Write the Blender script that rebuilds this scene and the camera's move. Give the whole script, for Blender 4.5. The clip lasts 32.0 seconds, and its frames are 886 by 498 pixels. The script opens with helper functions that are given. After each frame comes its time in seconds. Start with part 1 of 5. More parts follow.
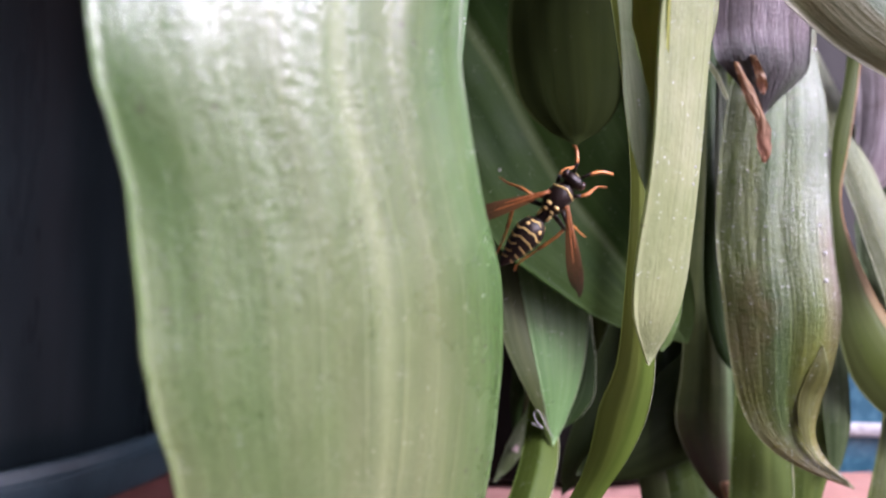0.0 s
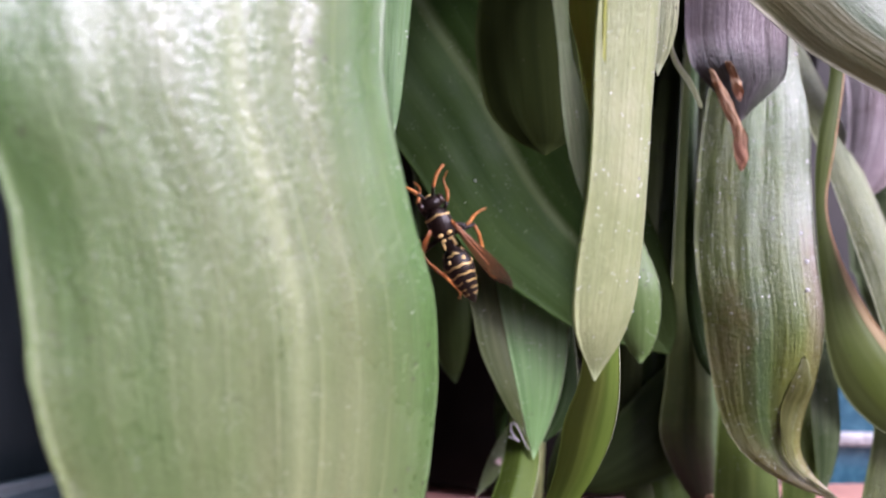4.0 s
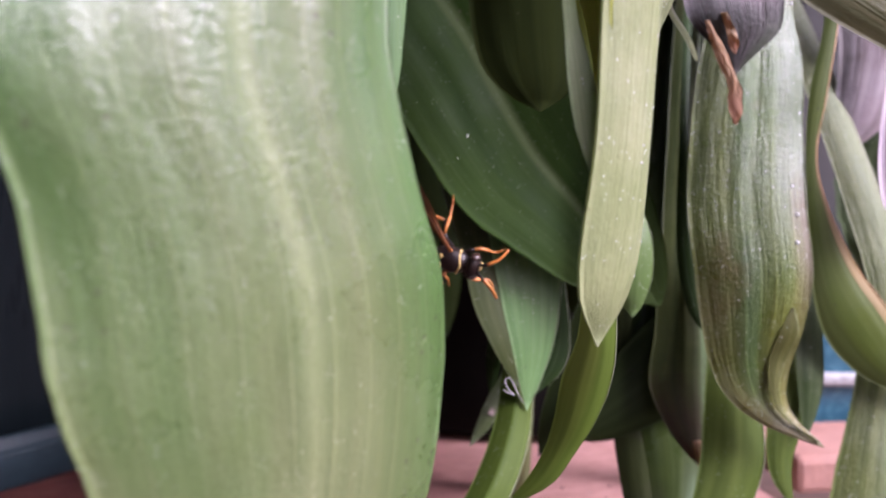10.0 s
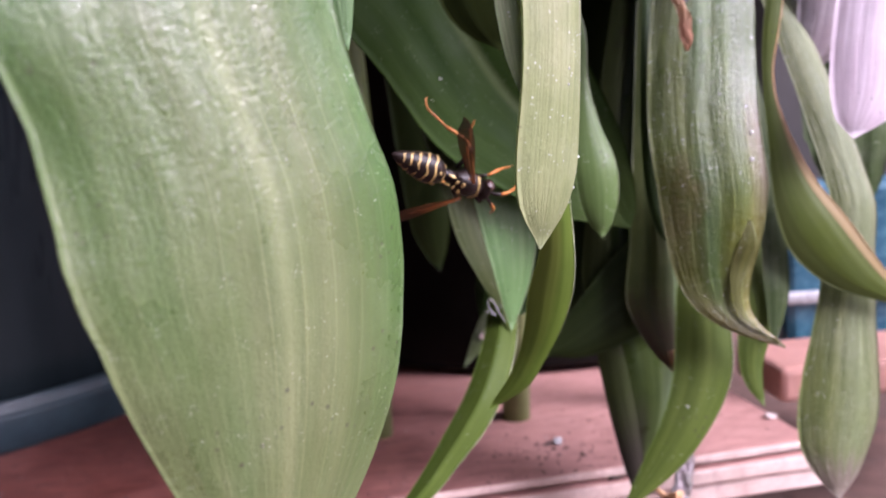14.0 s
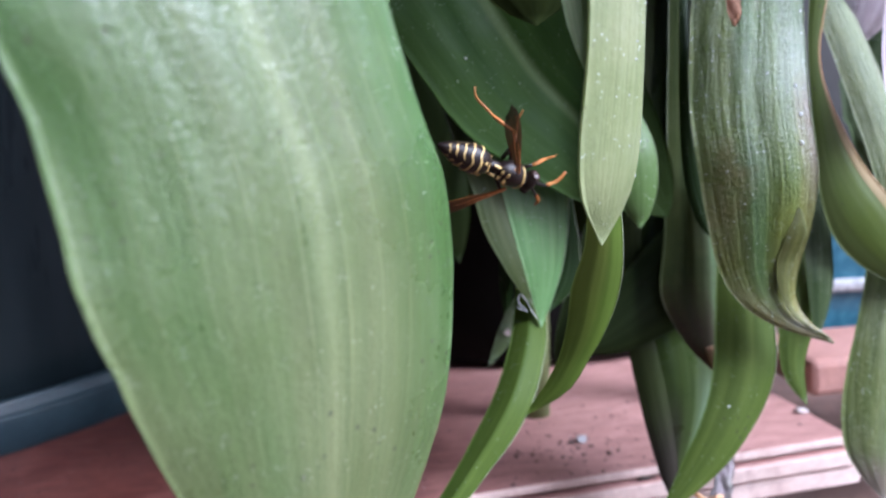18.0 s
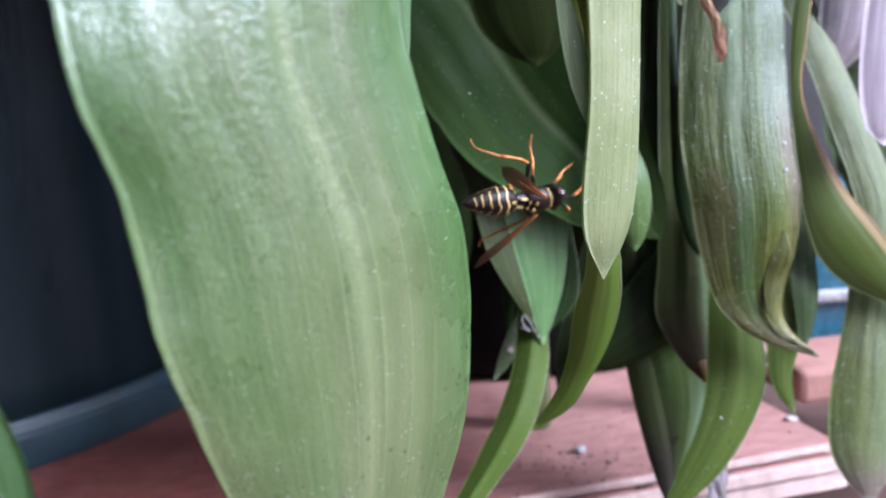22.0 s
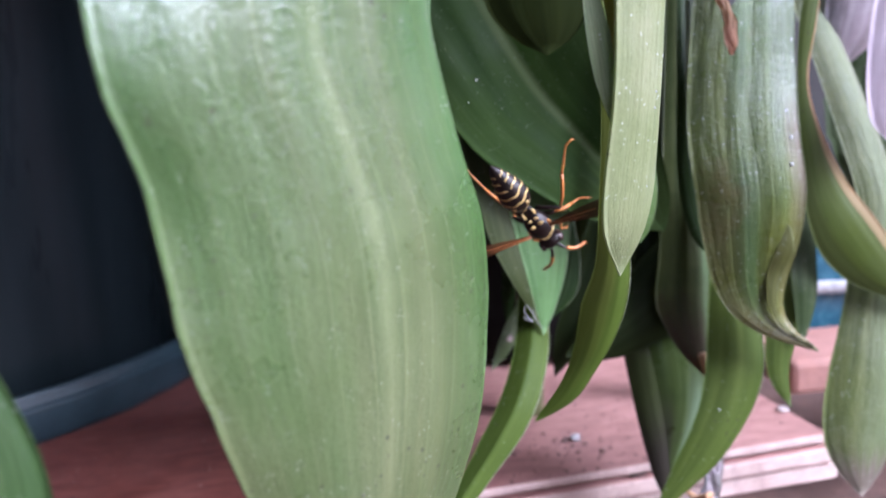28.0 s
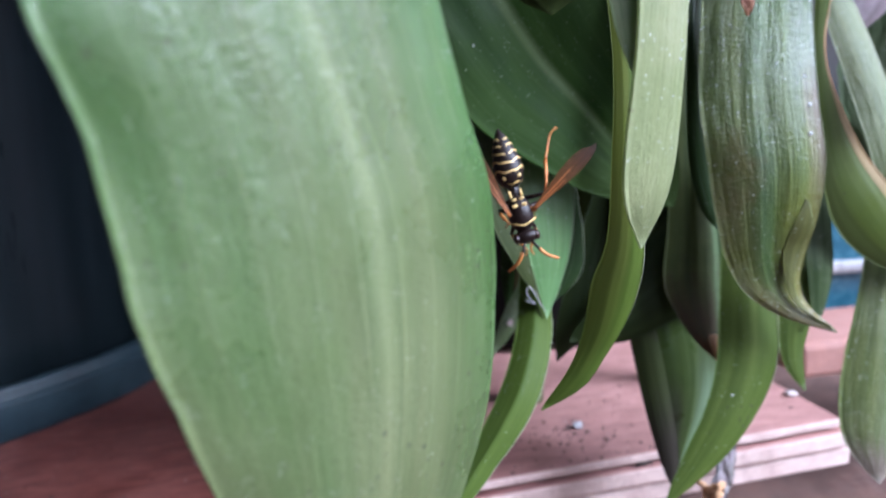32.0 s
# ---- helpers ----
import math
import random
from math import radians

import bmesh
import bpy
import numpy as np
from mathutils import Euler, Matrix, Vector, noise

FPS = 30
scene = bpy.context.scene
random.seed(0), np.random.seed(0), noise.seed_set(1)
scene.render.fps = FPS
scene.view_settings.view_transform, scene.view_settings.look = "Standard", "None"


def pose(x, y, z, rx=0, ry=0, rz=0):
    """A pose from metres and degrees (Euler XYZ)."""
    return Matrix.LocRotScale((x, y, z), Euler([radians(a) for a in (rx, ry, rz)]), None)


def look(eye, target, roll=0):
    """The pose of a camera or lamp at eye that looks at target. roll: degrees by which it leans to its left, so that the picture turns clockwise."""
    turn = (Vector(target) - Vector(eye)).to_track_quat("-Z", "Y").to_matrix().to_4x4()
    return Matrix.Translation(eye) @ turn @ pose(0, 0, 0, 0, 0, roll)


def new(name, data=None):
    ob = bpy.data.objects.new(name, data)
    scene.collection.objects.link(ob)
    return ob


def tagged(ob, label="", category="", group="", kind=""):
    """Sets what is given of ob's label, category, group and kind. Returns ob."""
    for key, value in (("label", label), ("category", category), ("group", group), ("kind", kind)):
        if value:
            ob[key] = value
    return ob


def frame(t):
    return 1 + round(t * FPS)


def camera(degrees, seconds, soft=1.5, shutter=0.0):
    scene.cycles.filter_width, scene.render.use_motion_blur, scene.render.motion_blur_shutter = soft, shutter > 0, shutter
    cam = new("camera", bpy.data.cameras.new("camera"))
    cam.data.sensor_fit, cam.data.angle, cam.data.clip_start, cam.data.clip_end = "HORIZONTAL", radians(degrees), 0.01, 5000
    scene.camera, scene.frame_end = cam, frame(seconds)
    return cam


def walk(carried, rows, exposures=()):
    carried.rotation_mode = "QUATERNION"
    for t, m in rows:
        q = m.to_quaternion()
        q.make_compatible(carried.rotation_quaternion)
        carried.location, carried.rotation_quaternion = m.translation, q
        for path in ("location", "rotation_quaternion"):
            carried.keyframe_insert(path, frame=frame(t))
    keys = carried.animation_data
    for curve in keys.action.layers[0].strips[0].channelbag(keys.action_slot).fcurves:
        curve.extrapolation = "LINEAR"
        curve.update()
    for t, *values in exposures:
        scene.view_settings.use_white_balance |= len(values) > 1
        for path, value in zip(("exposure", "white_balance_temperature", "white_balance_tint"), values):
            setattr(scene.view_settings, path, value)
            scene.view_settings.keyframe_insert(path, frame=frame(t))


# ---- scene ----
cam = camera(61.2, 32.0, soft=1.8)
cam.data.dof.use_dof = True
cam.data.dof.focus_distance = 0.078
cam.data.dof.aperture_fstop = 30.0
PATH = [
    (0, 0.0004, 0.0005, 0.0661, 0.16, 0.06, -0.01),
    (0.5, 0.0013, 0.0008, 0.0654, 0.26, -0.02, 0.01),
    (1, 0.0006, 0.0036, 0.0635, 0.27, -0.42, -0.21),
    (1.5, 0.0004, 0.0045, 0.0633, 0.36, -0.64, -0.25),
    (2, -0.0008, 0.0025, 0.0648, 0.62, -0.10, -0.25),
    (2.5, 0.0000, 0.0071, 0.0635, -0.30, -0.74, -0.98),
    (3, 0.0021, 0.0027, 0.0630, 0.03, -0.77, 0.10),
    (3.5, 0.0063, 0.0011, 0.0655, 1.13, 0.89, 0.48),
    (5.5, 0.0078, 0.0030, 0.0683, 2.26, -0.87, 0.36),
    (6, 0.0075, 0.0036, 0.0700, 2.42, -0.64, -0.01),
    (6.5, 0.0075, 0.0042, 0.0699, 1.99, -0.67, 0.20),
    (7, 0.0057, 0.0036, 0.0700, 2.22, -1.64, -0.01),
    (7.5, 0.0064, -0.0043, 0.0726, 2.37, -2.35, 0.66),
    (8, 0.0047, -0.0033, 0.0713, 1.97, -2.58, 0.87),
    (8.5, 0.0057, 0.0024, 0.0701, 1.85, -2.65, 1.58),
    (9, 0.0063, 0.0025, 0.0694, 1.42, -3.23, 1.60),
    (9.5, 0.0061, 0.0027, 0.0682, 0.88, -3.89, 1.55),
    (10, 0.0052, 0.0017, 0.0692, 0.16, -3.95, 1.15),
    (10.5, 0.0060, -0.0004, 0.0686, -0.17, -4.53, 1.28),
    (11, 0.0074, -0.0016, 0.0608, 0.49, -4.92, 2.14),
    (11.5, 0.0064, -0.0036, 0.0627, 1.02, -4.64, 1.98),
    (12, 0.0070, -0.0040, 0.0643, 1.16, -4.86, 2.02),
    (12.5, 0.0088, -0.0082, 0.0653, 2.46, -5.48, 3.09),
    (13, 0.0089, -0.0105, 0.0660, 1.32, -6.24, 3.68),
    (13.5, 0.0090, -0.0083, 0.0670, 0.82, -6.85, 4.21),
    (14, 0.0107, -0.0081, 0.0660, 1.15, -7.10, 4.69),
    (14.5, 0.0107, -0.0058, 0.0661, 1.14, -7.45, 4.86),
    (16.5, 0.0085, -0.0034, 0.0680, 0.50, -7.67, 4.72),
    (17, 0.0073, -0.0028, 0.0664, 0.56, -7.91, 4.71),
    (17.5, 0.0062, -0.0020, 0.0660, 0.99, -8.01, 4.82),
    (18, 0.0057, -0.0001, 0.0664, 0.71, -8.21, 5.07),
    (18.5, 0.0071, -0.0015, 0.0672, 0.52, -7.71, 5.68),
    (19, 0.0065, -0.0030, 0.0678, -0.06, -8.02, 5.77),
    (19.5, 0.0025, -0.0088, 0.0699, 0.63, -7.77, 6.22),
    (20, 0.0025, -0.0084, 0.0709, 1.05, -8.04, 5.87),
    (20.5, 0.0032, -0.0057, 0.0702, 0.62, -8.02, 6.05),
    (21, 0.0054, -0.0060, 0.0698, 0.15, -8.17, 6.05),
    (21.5, 0.0039, -0.0051, 0.0697, 0.08, -8.03, 5.82),
    (22, 0.0038, -0.0064, 0.0703, 0.04, -7.74, 5.68),
    (22.5, 0.0021, -0.0062, 0.0699, -0.18, -7.87, 5.30),
    (23, 0.0008, -0.0047, 0.0683, -0.19, -7.89, 5.10),
    (23.5, 0.0008, -0.0037, 0.0695, 0.74, -8.01, 5.10),
    (24, 0.0002, -0.0047, 0.0692, 0.59, -8.29, 4.86),
    (24.5, 0.0006, -0.0034, 0.0658, 0.62, -8.48, 4.76),
    (25, 0.0001, -0.0007, 0.0666, 0.55, -8.60, 5.06),
    (25.5, -0.0001, -0.0008, 0.0669, 0.22, -8.76, 4.88),
    (27.5, 0.0013, -0.0057, 0.0713, -1.08, -9.08, 4.77),
    (28, 0.0009, -0.0050, 0.0716, -1.01, -9.30, 4.52),
    (28.5, -0.0005, -0.0051, 0.0707, -1.04, -9.75, 4.38),
    (29, -0.0008, -0.0042, 0.0688, -0.85, -10.21, 4.52),
    (29.5, 0.0004, -0.0031, 0.0690, -1.12, -10.24, 4.61),
    (30, 0.0002, -0.0021, 0.0677, -1.43, -10.44, 4.55),
    (30.5, -0.0003, -0.0004, 0.0679, -1.57, -10.45, 4.79),
    (31, -0.0009, 0.0014, 0.0694, -1.41, -10.33, 4.83),
    (31.5, -0.0002, 0.0015, 0.0696, -1.66, -10.33, 4.77),
    (32, -0.0000, 0.0023, 0.0691, -1.77, -10.30, 4.93),
]
EXPOSURES = [(0, 1.06, 5680, 33), (8, 1.02, 5700, 33), (11, 1.01, 5780, 35), (14.3, 1.02, 5780, 34), (16.5, 1.0, 5080, 15), (22, 1.05, 5130, 18), (25, 1.06, 5170, 21), (29, 1.05, 5180, 23), (32, 1.01, 4960, 15)]
walk(cam, [(t, pose(x, y, z, 90 + pitch, roll, yaw)) for t, x, y, z, yaw, pitch, roll in PATH], EXPOSURES)

# ---- world and light ----
SUN_ELEVATION, SUN_TURN = 37.0, 115.0
world = bpy.data.worlds.new("sky")
scene.world = world
world.use_nodes = True
sky = world.node_tree.nodes.new("ShaderNodeTexSky")
sky.sky_type = "NISHITA"
sky.sun_disc = False
sky.sun_elevation, sky.sun_rotation = radians(SUN_ELEVATION), radians(SUN_TURN)
sky.air_density, sky.dust_density, sky.ozone_density = 0.5, 7.0, 0.5
back = world.node_tree.nodes["Background"]
back.inputs["Strength"].default_value = 0.12
world.node_tree.links.new(sky.outputs["Color"], back.inputs["Color"])
lamp = bpy.data.lights.new("sun", "SUN")
lamp.energy, lamp.angle, lamp.color = 4.4, radians(28), (1.0, 0.98, 0.96)
sun = new("sun", lamp)
a, e = radians(SUN_TURN), radians(SUN_ELEVATION)
sun.matrix_world = look((0, 0, 3), Vector((0, 0, 3)) - Vector((math.sin(a) * math.cos(e), math.cos(a) * math.cos(e), math.sin(e))))


# ---- materials ----
def tree(name):
    m = bpy.data.materials.new(name)
    m.use_nodes = True
    nt = m.node_tree
    return m, nt, nt.nodes["Principled BSDF"]


def node(nt, kind, **inputs):
    n = nt.nodes.new("ShaderNode" + kind)
    for key, value in inputs.items():
        n.inputs[key.replace("_", " ")].default_value = value
    return n


def ramp(nt, source, stops):
    n = nt.nodes.new("ShaderNodeValToRGB")
    els = n.color_ramp.elements
    while len(els) < len(stops):
        els.new(0.5)
    for el, (p, c) in zip(els, stops):
        el.position = p
        el.color = (*c, 1) if len(c) == 3 else c
    nt.links.new(source, n.inputs["Fac"])
    return n.outputs["Color"]


def grey(v):
    return (v, v, v)


def mix(nt, fac, one, two, how="MIX"):
    n = nt.nodes.new("ShaderNodeMix")
    n.data_type, n.blend_type = "RGBA", how
    for socket, value in ((n.inputs["Factor"], fac), (n.inputs["A"], one), (n.inputs["B"], two)):
        if isinstance(value, bpy.types.NodeSocket):
            nt.links.new(value, socket)
        elif isinstance(value, (int, float)):
            socket.default_value = value
        else:
            socket.default_value = (*value, 1)
    return n.outputs["Result"]


def stretched(nt, source, sx, sy, scale, detail=3.0, rough=0.55):
    m = nt.nodes.new("ShaderNodeMapping")
    m.inputs["Scale"].default_value = (sx, sy, 1)
    nt.links.new(source, m.inputs["Vector"])
    n = node(nt, "TexNoise", Scale=scale, Detail=detail, Roughness=rough)
    nt.links.new(m.outputs["Vector"], n.inputs["Vector"])
    return n.outputs["Fac"]


def leaf_material(name, dark, light, pale, veins=9.0, vein=0.35, wax=0.3, stain=(0.1, 0.05, 0.07), stained=0.0, rough=0.4, through_=0.35, relief=0.3, dust=0.0, gloss=0.7, pucker=0.12, comb=0.45, mottle=0.2, ageing=None, wrinkle=0.0, coat=0.0, thin=0.86, band=0.0, zones=(), ragged=0.09, skin_scale=1500.0, dust_scale=1900.0, speck=0.60):
    """A strap leaf: two greens in long streaks, pale parallel veins, a waxy bloom in patches, stains, specks and dust."""
    m, nt, bsdf = tree(name)
    uv = nt.nodes.new("ShaderNodeUVMap").outputs["UV"]
    place = nt.nodes.new("ShaderNodeTexCoord").outputs["Object"]
    broad = stretched(nt, uv, 5, 0.9, 1.0, 4.0)
    fine = stretched(nt, uv, 34, 1.6, 1.0, 5.0, 0.65)
    colour = ramp(nt, broad, [(0.3, dark), (0.7, light)])
    colour = mix(nt, comb, colour, ramp(nt, fine, [(0.3, grey(0.62)), (0.7, grey(1.25))]), "MULTIPLY")
    blotch = node(nt, "TexNoise", Scale=260.0, Detail=6.0, Roughness=0.7)
    nt.links.new(place, blotch.inputs["Vector"])
    colour = mix(nt, mottle, colour, ramp(nt, blotch.outputs["Fac"], [(0.3, (0.7, 0.75, 0.6)), (0.7, (1.3, 1.2, 1.25))]), "MULTIPLY")
    # veins run along the blade
    parts = nt.nodes.new("ShaderNodeSeparateXYZ")
    nt.links.new(uv, parts.inputs[0])
    bend = nt.nodes.new("ShaderNodeMath")
    bend.operation = "MULTIPLY_ADD"
    nt.links.new(stretched(nt, uv, 1.5, 1.0, 1.0, 2.0), bend.inputs[0])
    bend.inputs[1].default_value = 0.02
    nt.links.new(parts.outputs["X"], bend.inputs[2])
    times = nt.nodes.new("ShaderNodeMath")
    times.operation = "MULTIPLY"
    nt.links.new(bend.outputs[0], times.inputs[0])
    times.inputs[1].default_value = math.pi * veins
    sine = nt.nodes.new("ShaderNodeMath")
    sine.operation = "SINE"
    nt.links.new(times.outputs[0], sine.inputs[0])
    lines = ramp(nt, sine.outputs[0], [(thin, grey(0)), (1.0, grey(1))])
    weak = mix(nt, 1.0, lines, ramp(nt, broad, [(0.35, grey(vein * 0.15)), (0.65, grey(vein))]), "MULTIPLY")
    colour = mix(nt, weak, colour, pale)
    if band:
        # a broad pale band along the midrib
        ease = nt.nodes.new("ShaderNodeMapRange")
        away = nt.nodes.new("ShaderNodeMath")
        away.operation = "SUBTRACT"
        away.inputs[1].default_value = 0.522
        nt.links.new(bend.outputs[0], away.inputs[0])
        size = nt.nodes.new("ShaderNodeMath")
        size.operation = "ABSOLUTE"
        nt.links.new(away.outputs[0], size.inputs[0])
        ease.inputs["From Min"].default_value, ease.inputs["From Max"].default_value = 0.045, 0.005
        nt.links.new(size.outputs[0], ease.inputs["Value"])
        colour = mix(nt, mix(nt, 1.0, ease.outputs["Result"], grey(band), "MULTIPLY"), colour, pale)
    if ageing:
        # older tissue towards the tip
        start, end, tone = ageing
        reach = nt.nodes.new("ShaderNodeMapRange")
        reach.inputs["From Min"].default_value, reach.inputs["From Max"].default_value = start, end
        nt.links.new(parts.outputs["Y"], reach.inputs["Value"])
        uneven = mix(nt, 1.0, ramp(nt, reach.outputs["Result"], [(0.0, grey(0)), (1.0, grey(0.9))]), ramp(nt, broad, [(0.3, grey(0.5)), (0.7, grey(1))]), "MULTIPLY")
        colour = mix(nt, uneven, colour, tone)
    # tissue colour, and light put into colour, towards margin or tip: (u0, u1, v0, v1, tone, amount)
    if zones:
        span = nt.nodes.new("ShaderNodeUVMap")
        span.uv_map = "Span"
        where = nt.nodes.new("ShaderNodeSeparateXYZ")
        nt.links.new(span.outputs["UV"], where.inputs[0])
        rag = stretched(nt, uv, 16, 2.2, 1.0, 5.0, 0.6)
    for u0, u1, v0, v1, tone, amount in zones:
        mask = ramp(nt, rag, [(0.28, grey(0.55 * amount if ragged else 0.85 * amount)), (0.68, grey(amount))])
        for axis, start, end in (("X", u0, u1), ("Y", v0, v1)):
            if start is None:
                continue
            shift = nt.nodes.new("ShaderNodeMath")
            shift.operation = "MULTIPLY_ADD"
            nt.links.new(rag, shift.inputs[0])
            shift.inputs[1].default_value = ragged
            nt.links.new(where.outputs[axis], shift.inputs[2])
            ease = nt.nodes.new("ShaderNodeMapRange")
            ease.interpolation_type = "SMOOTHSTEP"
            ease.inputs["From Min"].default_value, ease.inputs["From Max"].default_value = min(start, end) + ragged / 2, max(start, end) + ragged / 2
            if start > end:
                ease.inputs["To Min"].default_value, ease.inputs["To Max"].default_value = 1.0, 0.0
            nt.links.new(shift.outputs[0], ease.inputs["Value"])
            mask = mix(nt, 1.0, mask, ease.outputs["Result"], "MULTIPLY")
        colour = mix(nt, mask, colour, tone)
    # the bloom of wax
    patch = node(nt, "TexNoise", Scale=90.0, Detail=5.0, Roughness=0.6)
    nt.links.new(place, patch.inputs["Vector"])
    colour = mix(nt, mix(nt, 1.0, ramp(nt, patch.outputs["Fac"], [(0.5 - 0.15 * wax, grey(0)), (0.78 - 0.18 * wax, grey(wax))]), ramp(nt, fine, [(0.35, grey(0.3)), (0.65, grey(1))]), "MULTIPLY"), colour, pale)
    if stained:
        spots = node(nt, "TexNoise", Scale=70.0, Detail=6.0, Roughness=0.65)
        nt.links.new(place, spots.inputs["Vector"])
        mask = mix(nt, 0.5, ramp(nt, spots.outputs["Fac"], [(0.62 - 0.3 * stained, grey(0)), (0.80 - 0.3 * stained, grey(1))]), ramp(nt, fine, [(0.35, grey(0)), (0.6, grey(1))]), "MULTIPLY")
        colour = mix(nt, mask, colour, stain)
    # specks of dirt
    dots = node(nt, "TexVoronoi", Scale=800.0, Randomness=1.0)
    nt.links.new(place, dots.inputs["Vector"])
    rare = node(nt, "TexNoise", Scale=160.0, Detail=2.0)
    nt.links.new(place, rare.inputs["Vector"])
    dirt = mix(nt, 1.0, ramp(nt, dots.outputs["Distance"], [(0.10, grey(1)), (0.22, grey(0))]), ramp(nt, rare.outputs["Fac"], [(speck, grey(0)), (speck + 0.08, grey(0.8))]), "MULTIPLY")
    colour = mix(nt, dirt, colour, (0.05, 0.045, 0.03))
    if dust:
        grains = node(nt, "TexVoronoi", Scale=dust_scale, Randomness=1.0)
        nt.links.new(place, grains.inputs["Vector"])
        few = node(nt, "TexNoise", Scale=700.0, Detail=3.0)
        nt.links.new(place, few.inputs["Vector"])
        white = mix(nt, 1.0, ramp(nt, grains.outputs["Distance"], [(0.12, grey(1)), (0.28, grey(0))]), ramp(nt, few.outputs["Fac"], [(0.54, grey(0)), (0.68, grey(dust))]), "MULTIPLY")
        colour = mix(nt, white, colour, (0.75, 0.78, 0.72))
    nt.links.new(colour, bsdf.inputs["Base Color"])
    nt.links.new(ramp(nt, patch.outputs["Fac"], [(0.3, grey(rough - 0.1)), (0.7, grey(rough + 0.15))]), bsdf.inputs["Roughness"])
    bsdf.inputs["Specular IOR Level"].default_value = gloss
    # cells and fibres in relief
    cells = node(nt, "TexNoise", Scale=1400.0, Detail=3.0)
    nt.links.new(place, cells.inputs["Vector"])
    high = nt.nodes.new("ShaderNodeMath")
    high.operation = "MULTIPLY_ADD"
    nt.links.new(cells.outputs["Fac"], high.inputs[0])
    high.inputs[1].default_value = 0.35
    nt.links.new(fine, high.inputs[2])
    soft = node(nt, "Bump", Strength=pucker, Distance=0.0012)
    nt.links.new(stretched(nt, uv, 9, 3.5, 1.0, 3.0), soft.inputs["Height"])
    if wrinkle:
        skin = node(nt, "TexNoise", Scale=skin_scale, Detail=4.0, Roughness=0.6, Distortion=0.6)
        nt.links.new(place, skin.inputs["Vector"])
        crinkle = node(nt, "Bump", Strength=wrinkle, Distance=0.0006)
        nt.links.new(skin.outputs["Fac"], crinkle.inputs["Height"])
        nt.links.new(soft.outputs["Normal"], crinkle.inputs["Normal"])
        soft = crinkle
        bsdf.inputs["Coat Weight"].default_value = coat
        bsdf.inputs["Coat Roughness"].default_value = 0.2
        bsdf.inputs["Coat IOR"].default_value = 1.5 + 0.6 * coat
        nt.links.new(crinkle.outputs["Normal"], bsdf.inputs["Coat Normal"])
    bump = node(nt, "Bump", Strength=relief, Distance=0.0004)
    nt.links.new(high.outputs[0], bump.inputs["Height"])
    nt.links.new(soft.outputs["Normal"], bump.inputs["Normal"])
    nt.links.new(bump.outputs["Normal"], bsdf.inputs["Normal"])
    trans = node(nt, "BsdfTranslucent")
    nt.links.new(colour, trans.inputs["Color"])
    nt.links.new(bump.outputs["Normal"], trans.inputs["Normal"])
    both = nt.nodes.new("ShaderNodeMixShader")
    both.inputs[0].default_value = through_
    nt.links.new(bsdf.outputs[0], both.inputs[1])
    nt.links.new(trans.outputs[0], both.inputs[2])
    nt.links.new(both.outputs[0], nt.nodes["Material Output"].inputs["Surface"])
    return m


def plain(name, one, two, scale, rough=0.5, metal=0.0, relief=0.2, fine=6.0, coat=0.0, gloss=0.5):
    """A surface of two tones that vary at two scales, with a fine relief."""
    m, nt, bsdf = tree(name)
    place = nt.nodes.new("ShaderNodeTexCoord").outputs["Object"]
    big = node(nt, "TexNoise", Scale=scale, Detail=4.0, Roughness=0.6)
    small = node(nt, "TexNoise", Scale=scale * fine, Detail=4.0, Roughness=0.6)
    for n in (big, small):
        nt.links.new(place, n.inputs["Vector"])
    colour = ramp(nt, big.outputs["Fac"], [(0.3, one), (0.7, two)])
    colour = mix(nt, 0.5, colour, ramp(nt, small.outputs["Fac"], [(0.3, grey(0.7)), (0.7, grey(1.2))]), "MULTIPLY")
    nt.links.new(colour, bsdf.inputs["Base Color"])
    nt.links.new(ramp(nt, small.outputs["Fac"], [(0.3, grey(max(0.03, rough - 0.1))), (0.7, grey(min(1, rough + 0.12)))]), bsdf.inputs["Roughness"])
    bsdf.inputs["Metallic"].default_value = metal
    bsdf.inputs["Coat Weight"].default_value = coat
    bsdf.inputs["Specular IOR Level"].default_value = gloss
    bump = node(nt, "Bump", Strength=relief, Distance=0.0005)
    nt.links.new(small.outputs["Fac"], bump.inputs["Height"])
    nt.links.new(bump.outputs["Normal"], bsdf.inputs["Normal"])
    return m


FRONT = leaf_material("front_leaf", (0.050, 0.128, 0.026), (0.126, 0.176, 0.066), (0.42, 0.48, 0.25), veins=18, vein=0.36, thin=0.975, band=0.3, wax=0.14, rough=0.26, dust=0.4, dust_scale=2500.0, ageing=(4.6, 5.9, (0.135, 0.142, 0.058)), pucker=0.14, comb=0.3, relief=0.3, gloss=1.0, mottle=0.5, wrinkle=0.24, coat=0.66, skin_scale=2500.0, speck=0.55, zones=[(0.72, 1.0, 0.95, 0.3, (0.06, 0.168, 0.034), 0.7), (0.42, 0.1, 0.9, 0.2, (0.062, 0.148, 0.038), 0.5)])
SIDE = leaf_material("side_leaf", (0.032, 0.075, 0.018), (0.062, 0.105, 0.034), (0.26, 0.31, 0.17), veins=16, vein=0.3, thin=0.95, wax=0.1, rough=0.4, dust=0.5, pucker=0.1, comb=0.3, relief=0.2, gloss=0.5, mottle=0.5)
